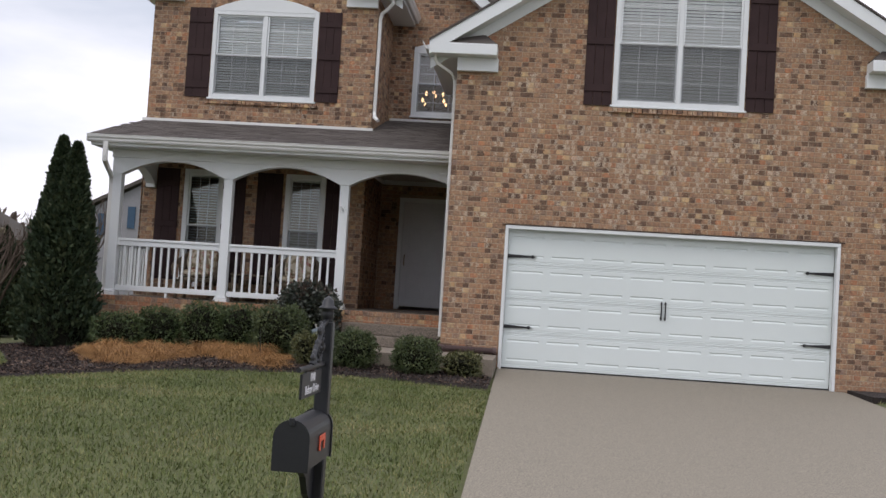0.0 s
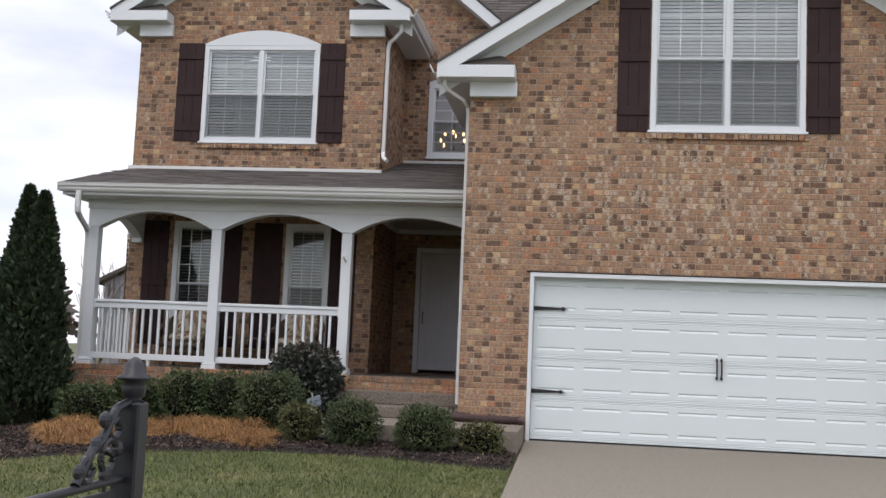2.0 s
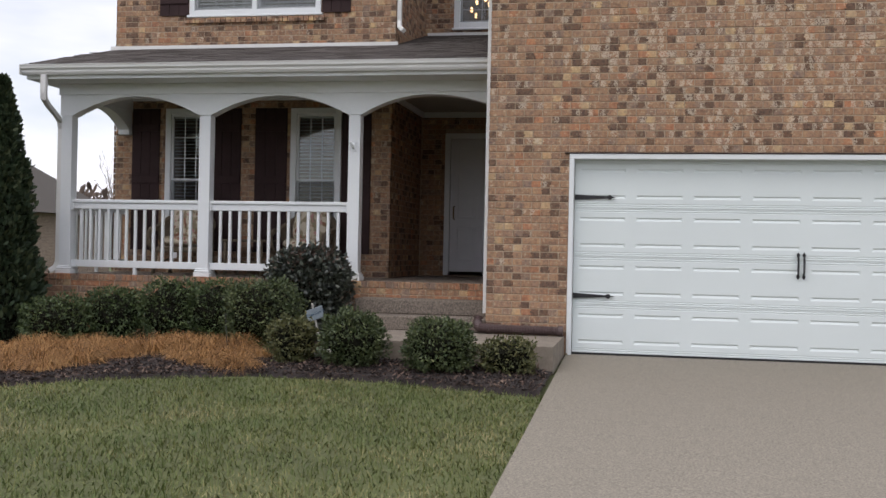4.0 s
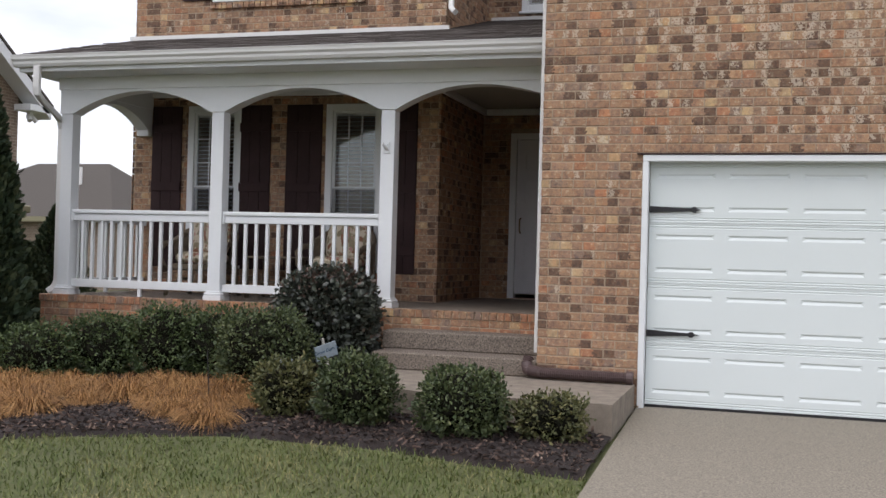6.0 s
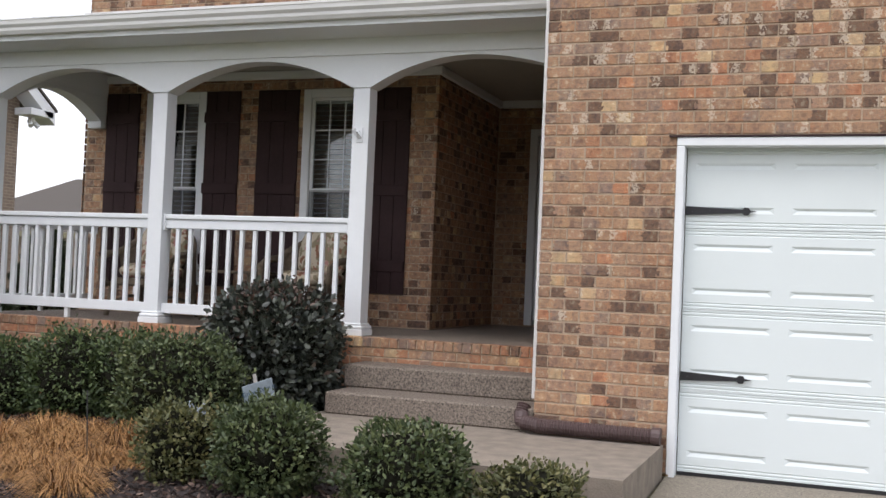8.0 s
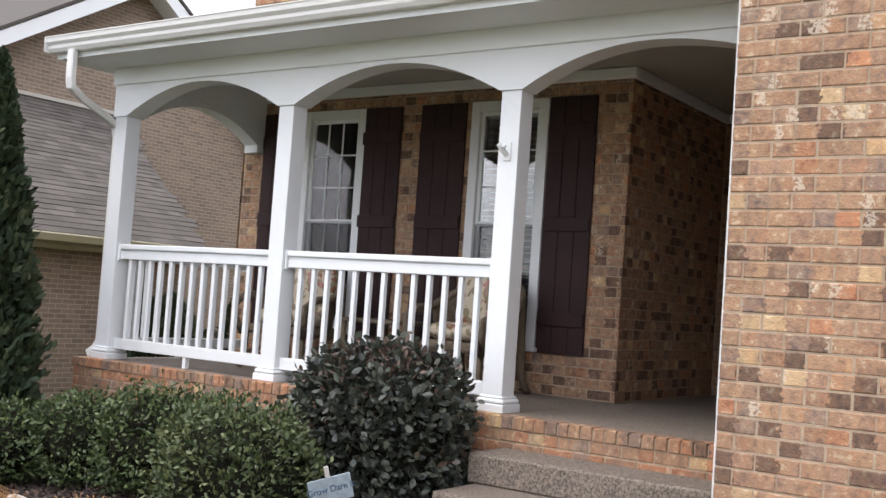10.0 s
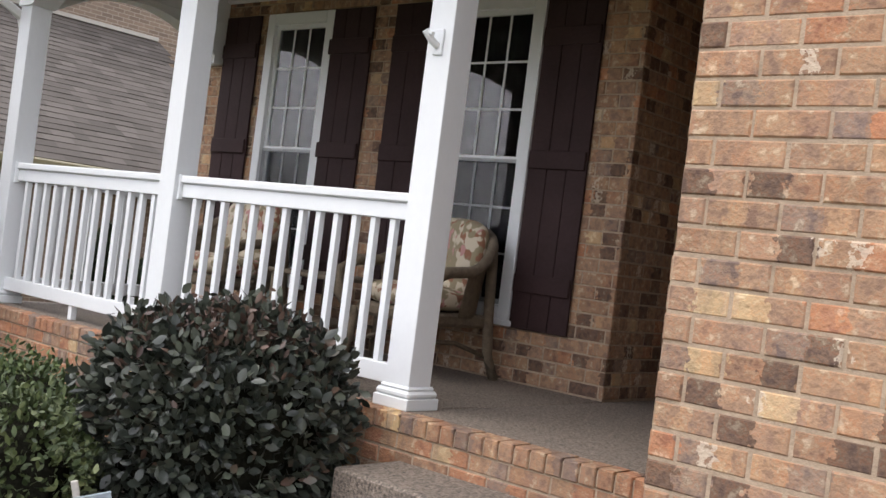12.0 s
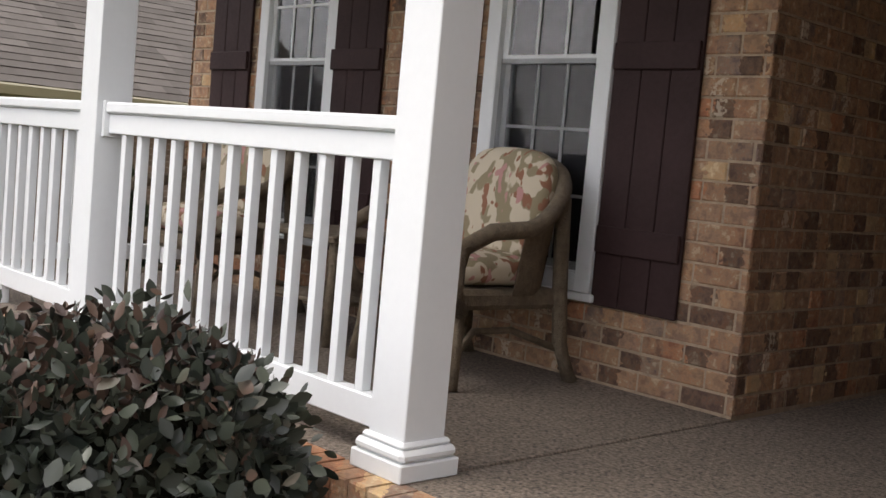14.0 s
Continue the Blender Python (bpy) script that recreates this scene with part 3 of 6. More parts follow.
lay(wall_garage, "y", 0.0, -1, -0.9, 5.94, -0.12, apex, garage_holes, gable_line(GC, GE, GZ), near=(-0.9, 1.5))
wall_garage_side = wall_body("wall_garage_side", "x", -0.9, 0.25, 0.25, 4.6, -0.1, 4.8, [], "shaded brown brick side wall of the porch recess")
lay(wall_garage_side, "x", -0.9, -1, 0.0, 4.6, 0.2, 4.75, near=(4.0, 1.6), count=200)

WB = (-5.705, -3.725, 4.45, 6.34)
WB2 = (-5.705, -3.725, 4.45, 6.08)
W1, W2 = (-6.03, -5.28, 1.09, 3.10), (-4.13, -3.385, 1.09, 3.10)
FLOOR = 0.725
wall_porch = wall_body("wall_porch", "y", 2.6, 0.25, -6.82, -2.675, -0.4, 4.0, [W1, W2], "brown brick porch wall with two tall windows")
lay(wall_porch, "y", 2.6, -1, -6.82, -2.668, FLOOR, 3.32, [W1, W2], near=(-2.9, 1.4))
wall_bay = wall_body("wall_bay", "y", 2.61, 0.24, -6.85, -2.64, 4.0, 6.34, [WB2], "brown brick upper bay wall under the small gable", )
bm = bmesh.new()
xb = BC - BE + (6.34 + 0.27 - BZ) / SL
prism(bm, [(-6.85, 6.34), (-2.64, 6.34), (-2.64, 6.36 + 0.28 * SL), (BC, BZ + BE * SL - 0.27), (-6.85, 6.36 + 0.28 * SL)], "y", 2.61, 2.85)
part("gable", bm, M_MORTAR, wall_bay)
lay(wall_bay, "y", 2.61, -1, -6.85, -2.64, 3.9, BZ + BE * SL, [WB2], gable_line(BC, BE, BZ), near=(-4.0, 5.2))
wall_bay_side = wall_body("wall_bay_side", "x", -2.64, -0.24, 2.85, 4.6, 4.0, 6.6, [], "shaded brown brick side of the bay")
lay(wall_bay_side, "x", -2.64, 1, 2.62, 4.6, 4.0, 6.6)
wall_recess = wall_body("wall_recess", "x", -2.675, -0.24, 2.85, 4.6, 0.3, 4.0, [], "shaded brown brick side wall of the entry recess")
lay(wall_recess, "x", -2.675, 1, 2.61, 4.6, FLOOR, 3.32, near=(2.7, 1.4), count=200)
DOOR = (-2.28, -1.20, 0.74, 2.97)
W3 = (-2.18, -1.0, 4.62, 6.1)
wall_entry = wall_body("wall_entry", "y", 4.6, 0.25, -5.2, -0.65, 0.3, 6.9, [DOOR, W3], "brown brick entry wall above and beside the front door", gable=[(-5.2, 6.9), (-0.9, 6.9), (-5.2, 10.1)])
lay(wall_entry, "y", 4.6, -1, -2.66, -0.9, FLOOR, 6.9, [DOOR, W3])
lay(wall_entry, "y", 4.6, -1, -5.1, -0.9, 6.9, 10.0, [], lambda z: (-99, -0.95 - (z - 6.9) / 0.75))
wall_left = wall_body("wall_left", "x", -6.85, 0.24, 2.86, 14, -1.2, 6.5, [], "brown brick left wall of the house")
lay(wall_left, "x", -6.85, -1, 2.6, 8, -0.5, 6.5, near=(2.7, 2.0), count=60)
solid("wall_right", B(5.70, 0.25, -0.3, 5.94, 14, 5.0), M_BRICK, "brown brick right wall of the house")
solid("wall_back", B(-6.85, 14, -1.2, 5.94, 14.25, 6.5), M_BRICK, "brown brick back wall of the house")
solid("floor", B(-6.6, 2.86, 0.5, 5.69, 13.99, 0.7), M_INT, "interior floor")
solid("upper_floor", B(-6.6, 4.86, 3.3, 5.69, 13.99, 3.6), M_INT, "interior upper floor")
solid("ceiling_upper", B(-6.6, 4.86, 6.40, 5.69, 6.79, 6.44), M_INT, "plain interior upper ceiling")
solid("room_wall", B(-6.6, 6.8, 0.71, 5.69, 6.9, 6.4), M_INT, "plain interior wall")
solid("garage_room_wall", B(-0.6, 3.0, 3.61, 5.69, 3.1, 6.4), M_INT, "plain interior wall")

# porch base, floor, cap
porch_wall = wall_body("porch_base_wall", "y", 0.848, 0.2, -6.84, -0.9, -0.9, 0.66, [], "low brown brick porch base wall")
lay(porch_wall, "y", 0.848, -1, -6.85, -0.91, -0.5, 0.645, near=(-2.2, 0.6), count=250, material=M_CAP)
pw2 = wall_body("porch_base_side", "x", -6.84, 0.2, 1.05, 2.6, -0.9, 0.66, [], "low brown brick porch base side wall")
lay(pw2, "x", -6.84, -1, 0.84, 2.6, -0.5, 0.645)
solid("porch_fill", B(-6.63, 1.05, -0.6, -0.92, 4.59, 0.62), M_MORTAR, "porch slab base")
solid("porch_floor", B(-2.655, 0.955, 0.62, -0.905, 4.595, FLOOR, b=0.004), M_AGG, "exposed-aggregate porch floor slab")
solid("porch_floor", B(-6.74, 0.955, 0.62, -2.667, 2.595, FLOOR, b=0.004), M_AGG, "exposed-aggregate porch floor slab")

# ---- porch roof, beam, ceiling ----
X1, X2, X3, CY = -6.65, -4.72, -2.74, 1.035


def arch_board(bm, spans, lo, hi, crown, axis, a, c):
    """Boards with an arch cut under each span; flats between."""
    for s, e, rise0, rise1 in spans:
        n = 16
        for k in range(n):
            u, v = s + (e - s) * k / n, s + (e - s) * (k + 1) / n
            f = lambda w: 1 - (2 * (w - s) / (e - s) - 1) ** 2
            zu, zv = rise0 + (rise1 - rise0) * k / n, rise0 + (rise1 - rise0) * (k + 1) / n
            prism(bm, [(u, zu + (crown - zu) * f(u)), (v, zv + (crown - zv) * f(v)), (v, hi), (u, hi)], axis, a, c)


bm = bmesh.new()
arch_board(bm, [(X1 + 0.085, X2 - 0.085, 2.79, 2.79), (X2 + 0.085, X3 - 0.085, 2.79, 2.79), (X3 + 0.085, -0.905, 2.79, 2.86)], 2.79, 3.06, 3.035, "y", 0.945, 1.125)
for x in (X1, X2, X3):
    box(bm, x - 0.085, 0.945, 2.79, x + 0.085, 1.125, 3.06)
bmesh.ops.remove_doubles(bm, verts=bm.verts, dist=0.0004)
beam = thing("porch_beam", (-3.8, 1.03, 2.79), "white boxed porch beam with three shallow arches", "beam", kind="structure")
part("arched_fascia", bm, M_WHITE, beam)
part("frieze_board", B(X1 - 0.10, 0.925, 3.06, -0.905, 1.145, 3.335, b=0.004), M_WHITE, beam)
bm = bmesh.new()
arch_board(bm, [(1.13, 2.50, 2.79, 2.79)], 2.79, 3.06, 3.02, "x", X1 - 0.085, X1 + 0.085)
box(bm, X1 - 0.085, 2.50, 2.72, X1 + 0.085, 2.59, 3.06)
part("side_arched_fascia", bm, M_WHITE, beam)
part("side_frieze", B(X1 - 0.10, 1.147, 3.06, X1 + 0.10, 2.585, 3.335), M_WHITE, beam)
solid("porch_ceiling", B(-6.54, 1.15, 3.30, -0.905, 4.595, 3.34), M_CEIL, "cream vinyl porch ceiling")
bm = bmesh.new()
box(bm, -6.55, 2.545, 3.21, -2.62, 2.588, 3.297, b=0.01)
box(bm, -2.665, 2.590, 3.21, -2.62, 4.58, 3.297, b=0.01)
box(bm, -2.62, 4.54, 3.21, -0.93, 4.588, 3.297, b=0.01)
solid("trim_porch_ceiling", bm, M_WHITE, "white crown trim round the porch ceiling")
bm = bmesh.new()
prism(bm, [(-6.93, 0.52), (-0.905, 0.52), (-0.905, 0.92), (X1 - 0.10, 0.92), (X1 - 0.10, 2.6), (-6.93, 2.6)], "z", 3.20, 3.215)
solid("porch_soffit", bm, M_WHITE, "white porch soffit")
solid("porch_fascia", B(-6.955, 0.50, 3.20, -0.905, 0.525, 3.36), M_WHITE, "white fascia board")
solid("porch_fascia_side", B(-6.955, 0.527, 3.20, -6.932, 2.6, 3.36), M_WHITE, "white side fascia board")


def gutter(x0, x1, y, z, axis="x"):
    """Ogee gutter: a curved front trough."""
    prof = [(0.0, 0.0), (-0.055, 0.0), (-0.075, 0.03), (-0.078, 0.055), (-0.10, 0.08), (-0.105, 0.115), (-0.112, 0.118), (-0.112, 0.125), (-0.098, 0.125), (-0.092, 0.08), (-0.07, 0.05), (-0.05, 0.008), (-0.004, 0.008), (0.0, 0.12)]
    bm = bmesh.new()
    if axis == "x":
        prism(bm, [(y + p, z + q) for p, q in prof], "x", x0, x1)
    else:
        prism(bm, [(y + p, z + q) for p, q in prof], "y", x0, x1)
    return bm


gut = thing("gutter", (-4, 0.45, 3.25), "white ogee rain gutter along the porch roof", "gutter")
part("trough", gutter(-6.985, -0.91, 0.498, 3.245), M_GUTTER, gut)
part("end_cap", B(-6.991, 0.387, 3.246, -6.986, 0.498, 3.37), M_GUTTER, gut)


def spout(name, pts, w, d, label, straps=()):
    """A rectangular rain pipe along a line of points."""
    t = thing(name, pts[-1], label, "downspout")
    bm = bmesh.new()
    rings = []
    P = [Vector(p) for p in pts]
    for i, p in enumerate(P):
        dr = (P[min(i + 1, len(P) - 1)] - P[max(i - 1, 0)]).normalized()
        side = dr.cross(Vector((0, 1, 0)))
        side = side.normalized() if side.length > 0.1 else Vector((1, 0, 0))
        up = side.cross(dr).normalized()
        rings.append([bm.verts.new(p + side * a * w / 2 + up * b * d / 2) for a, b in ((-1, -0.7), (-0.7, -1), (0.7, -1), (1, -0.7), (1, 0.7), (0.7, 1), (-0.7, 1), (-1, 0.7))])
    for a, b in zip(rings, rings[1:]):
        for k in range(8):
            bm.faces.new((a[k], a[(k + 1) % 8], b[(k + 1) % 8], b[k]))
    bm.faces.new(rings[0][::-1])
    bm.faces.new(rings[-1])
    bmesh.ops.recalc_face_normals(bm, faces=bm.faces)
    part("pipe", bm, M_GUTTER, t)
    for z in straps:
        part("strap", B(pts[-1][0] - w / 2 - 0.006, pts[-1][1] - d / 2 - 0.004, z, pts[-1][0] + w / 2 + 0.006, pts[-1][1] + d / 2 + 0.004, z + 0.02), M_GUTTER, t)
    return t


spout("downspout", [(-6.68, 0.45, 3.25), (-6.68, 0.45, 3.02), (-6.68, 0.46, 2.95), (-6.70, 0.58, 2.885), (-6.75, 0.90, 2.77), (-6.768, 1.0, 2.72), (-6.77, 1.03, 2.62), (-6.77, 1.03, 0.95), (-6.775, 1.03, 0.86), (-6.81, 1.02, 0.79), (-6.87, 1.0, 0.745)], 0.078, 0.06, "white downspout behind the corner porch column")
spout("downspout", [(-1.24, -0.16, 4.86), (-1.24, -0.16, 4.72), (-1.20, -0.12, 4.66), (-1.0, 0.05, 4.56), (-0.945, 0.14, 4.48), (-0.936, 0.152, 4.38), (-0.936, 0.152, 0.42)], 0.046, 0.06, "long white downspout at the garage corner")
spout("downspout", [(-2.36, 2.5, 6.42), (-2.36, 2.5, 6.3), (-2.45, 2.56, 6.22), (-2.57, 2.64, 6.15), (-2.60, 2.66, 6.05), (-2.60, 2.66, 4.32), (-2.58, 2.60, 4.22), (-2.50, 2.50, 4.15)], 0.06, 0.06, "white downspout down the side of the bay")

# porch roof, with shingles in courses
ROOFPIECES = []


def shingles(parent, p0, pu, pv, nu, nv, material, lift=0.006, clip=None):
    """Courses of thin shingle tabs on a sloping plane: origin, way along, way up, counts."""
    p0, pu, pv = Vector(p0), Vector(pu), Vector(pv)
    nrm = pu.cross(pv).normalized()
    if nrm.z < 0:
        nrm = -nrm
    vv, ff = [], []
    rng = random.Random(5)
    w = place(parent)
    for j in range(nv):
        off = rng.random() * 0.5
        i = -off
        while i < nu:
            wd = rng.choice((0.7, 1.0, 1.3))
            a, b = max(0, i), min(nu, i + wd)
            i += wd
            if b - a < 0.05:
                continue
            if clip and not clip((a + b) / 2 / nu, (j + 0.5) / nv):
                continue
            t = lift * rng.uniform(0.7, 1.6)
            q = [p0 + pu * (a / nu) + pv * (j / nv) - w, p0 + pu * (b / nu) + pv * (j / nv) - w, p0 + pu * (b / nu) + pv * ((j + 1) / nv) - w, p0 + pu * (a / nu) + pv * ((j + 1) / nv) - w]
            o = len(vv)
            vv += [q[0] + nrm * t, q[1] + nrm * t, q[2] + nrm * 0.001, q[3] + nrm * 0.001, q[0] - nrm * 0.002, q[1] - nrm * 0.002]
            ff += [(o, o + 1, o + 2, o + 3), (o + 4, o + 5, o + 1, o)]
    me = bpy.data.meshes.new("shingles")
    me.from_pydata([tuple(v) for v in vv], [], ff)
    me.materials.append(material)
    ob = new("shingles", me)
    ob.parent = parent
    tagged(ob, kind="stuff")


def roof_slab(name, pts, t, label, material=None):
    bm = bmesh.new()
    top = [bm.verts.new(p) for p in pts]
    bot = [bm.verts.new((p[0], p[1], p[2] - t)) for p in pts]
    bm.faces.new(top)
    bm.faces.new(bot[::-1])
    for i in range(len(pts)):
        j = (i + 1) % len(pts)
        bm.faces.new((top[j], top[i], bot[i], bot[j]))
    bmesh.ops.recalc_face_normals(bm, faces=bm.faces)
    return solid(name, bm, material or M_ROOF, label)


PR = (3.97 - 3.375) / (2.60 - 0.44)
roof_porch = roof_slab("roof_porch", [(-6.98, 0.44, 3.375), (-0.905, 0.44, 3.375), (-0.905, 2.6, 3.97), (-6.90, 2.6, 3.97)], 0.012, "dark grey-brown shingled porch roof")
shingles(roof_porch, (-6.97, 0.44, 3.378), (6.06, 0, 0), (0, 2.15, 0.592), 24, 16, M_ROOF, clip=lambda u, v: u * 6.14 > 0.15 * v)
r2 = roof_slab("roof_entry_valley", [(-2.63, 2.6, 3.97), (-0.905, 2.6, 3.97), (-0.905, 4.59, 4.5), (-2.63, 4.59, 4.5)], 0.012, "dark grey-brown shingled roof over the entry")
shingles(r2, (-2.63, 2.6, 3.973), (1.72, 0, 0), (0, 1.98, 0.53), 7, 15, M_ROOF)
prism_pts = [(0.527, 3.362), (2.6, 3.362), (2.6, 3.95)]
bm = bmesh.new()
prism(bm, prism_pts, "x", -6.93, -6.905)
solid("porch_roof_end", bm, M_WHITE, "white porch roof end board")
bm = bmesh.new()
box(bm, -6.93, 2.585, 3.965, -2.60, 2.60, 4.02)
box(bm, -2.60, 4.578, 4.50, -0.905, 4.592, 4.55)
solid("trim_flashing", bm, M_GUTTER, "pale flashing strip above the porch roof")


# ---- gables ----
def gable_trim(name, cx, half, ez, y0, y1, wall_half, label, depth=5.0, ret=1.05):
    """Rake boards, soffits, boxed returns and the two roof slopes of a gable."""
    t = thing(name, (cx, y0, ez), label, "gable trim", kind="structure")
    top = ez + half * SL
    for s in (-1, 1):
        def X(u):
            return cx + s * u
        for nm, up, dn, ya, yb in (("rake_board", 0.0, 0.21, y0, y0 + 0.03), ("rake_soffit", 0.17, 0.20, y0 + 0.032, y1), ("rake_frieze", 0.20, 0.38, y1 - 0.02, y1 - 0.008)):
            bm = bmesh.new()
            prism(bm, [(X(half), ez - up), (X(0), top - up), (X(0), top - dn), (X(half), ez - dn)], "y", ya, yb)
            part(nm, bm, M_WHITE, t)
        bm = bmesh.new()
        e = half + 0.01
        prism(bm, [(X(e), ez - 0.005), (X(0), top + 0.02), (X(0), top + 0.055), (X(e), ez + 0.03)], "y", y0 - 0.02, y0 + depth)
        part("roof_slope", bm, M_ROOF, t)
        # boxed return
        a, b = sorted((X(half), X(half - ret)))
        part("return_box", B(a, y0 + 0.001, ez - 0.19, b, y1 - 0.001, ez - 0.02, b=0.006), M_WHITE, t)
        a2, b2 = sorted((X(wall_half), X(half - ret - 0.02)))
        part("return_frieze", B(a2, y1 - 0.10, ez - 0.40, b2, y1 - 0.008, ez - 0.192, b=0.004), M_WHITE, t)
        bm = bmesh.new()
        o = X(half - ret)
        i2 = X(half - ret + 0.22)
        p = [(X(half - 0.2), y0 + 0.01, ez - 0.018), (o, y0 + 0.01, ez - 0.018), (o, y1 - 0.001, ez - 0.018), (X(half - 0.2), y1 - 0.001, ez - 0.018), (X(half - 0.42), y1 - 0.001, ez + 0.13), (i2, y1 - 0.001, ez + 0.20)]
        vs = [bm.verts.new(q) for q in p]
        for f in ((0, 1, 5, 4), (1, 2, 5), (0, 4, 3), (0, 3, 2, 1), (2, 3, 4, 5)):
            bm.faces.new([vs[k] for k in f])
        bmesh.ops.recalc_face_normals(bm, faces=bm.faces)
        part("return_roof", bm, M_ROOF, t)
        # side eave
        ea, eb = sorted((X(half), X(wall_half + 0.001)))
        part("eave_soffit", B(ea, y1 + 0.001, ez - 0.19, eb, y1 + depth - 2.9, ez - 0.17), M_WHITE, t)
        ea, eb = sorted((X(half), X(half - 0.025)))
        part("eave_fascia", B(ea, y1 + 0.001, ez - 0.168, eb, y1 + depth - 2.9, ez - 0.02), M_WHITE, t)
        bm = gutter(y0 + 0.02, y1 + depth - 2.9, 0, ez - 0.13, axis="y")
        for v in bm.verts:
            v.co.x = X(half) + s * (-v.co.x)
        bmesh.ops.recalc_face_normals(bm, faces=bm.faces)
        part("eave_gutter", bm, M_GUTTER, t)
    return t


gable_trim("gable_garage", GC, GE, GZ, -0.32, 0.0, 3.42, "white rake boards and boxed returns of the garage gable", 6.0)
gable_trim("gable_bay", BC, BE, BZ, 2.30, 2.61, 2.105, "white rake boards and boxed returns of the bay gable", 4.9, ret=1.0)
bm = bmesh.new()
rz = lambda x: 6.93 + (-0.75 - x) * 0.84
prism(bm, [(-0.5, rz(-0.5)), (-5.2, rz(-5.2)), (-5.2, rz(-5.2) - 0.24), (-0.5, rz(-0.5) - 0.24)], "y", 4.28, 4.32)
solid("trim_rake", bm, M_WHITE, "white rake board of the entry gable")
bm = bmesh.new()
prism(bm, [(-0.5, rz(-0.5) - 0.2), (-5.2, rz(-5.2) - 0.2), (-5.2, rz(-5.2) - 0.24), (-0.5, rz(-0.5) - 0.24)], "y", 4.322, 4.592)
solid("trim_rake_soffit", bm, M_WHITE, "white rake soffit of the entry gable")
bm = bmesh.new()
prism(bm, [(-0.5, rz(-0.5) + 0.01), (-5.2, rz(-5.2) + 0.01), (-5.2, rz(-5.2) + 0.05), (-0.5, rz(-0.5) + 0.05)], "y", 4.26, 9.0)
solid("roof_entry", bm, M_ROOF, "dark shingled entry gable roof")
big = roof_slab("roof_main", [(-2.6, 4.9, 6.6), (6.3, 4.9, 6.6), (6.3, 9.0, 10.05), (-2.43, 9.0, 10.05)], 0.05, "dark grey-brown shingled main roof")
shingles(big, (-2.5, 4.9, 6.605), (8.7, 0, 0), (0, 4.1, 3.45), 30, 36, M_ROOF, lift=0.01)
roof_slab("roof_main_back", [(-2.43, 9.0, 10.05), (6.3, 9.0, 10.05), (6.3, 14.3, 6.4), (-7.0, 14.3, 6.4), (-7.0, 9.0, 6.5)], 0.05, "dark shingled back roof")


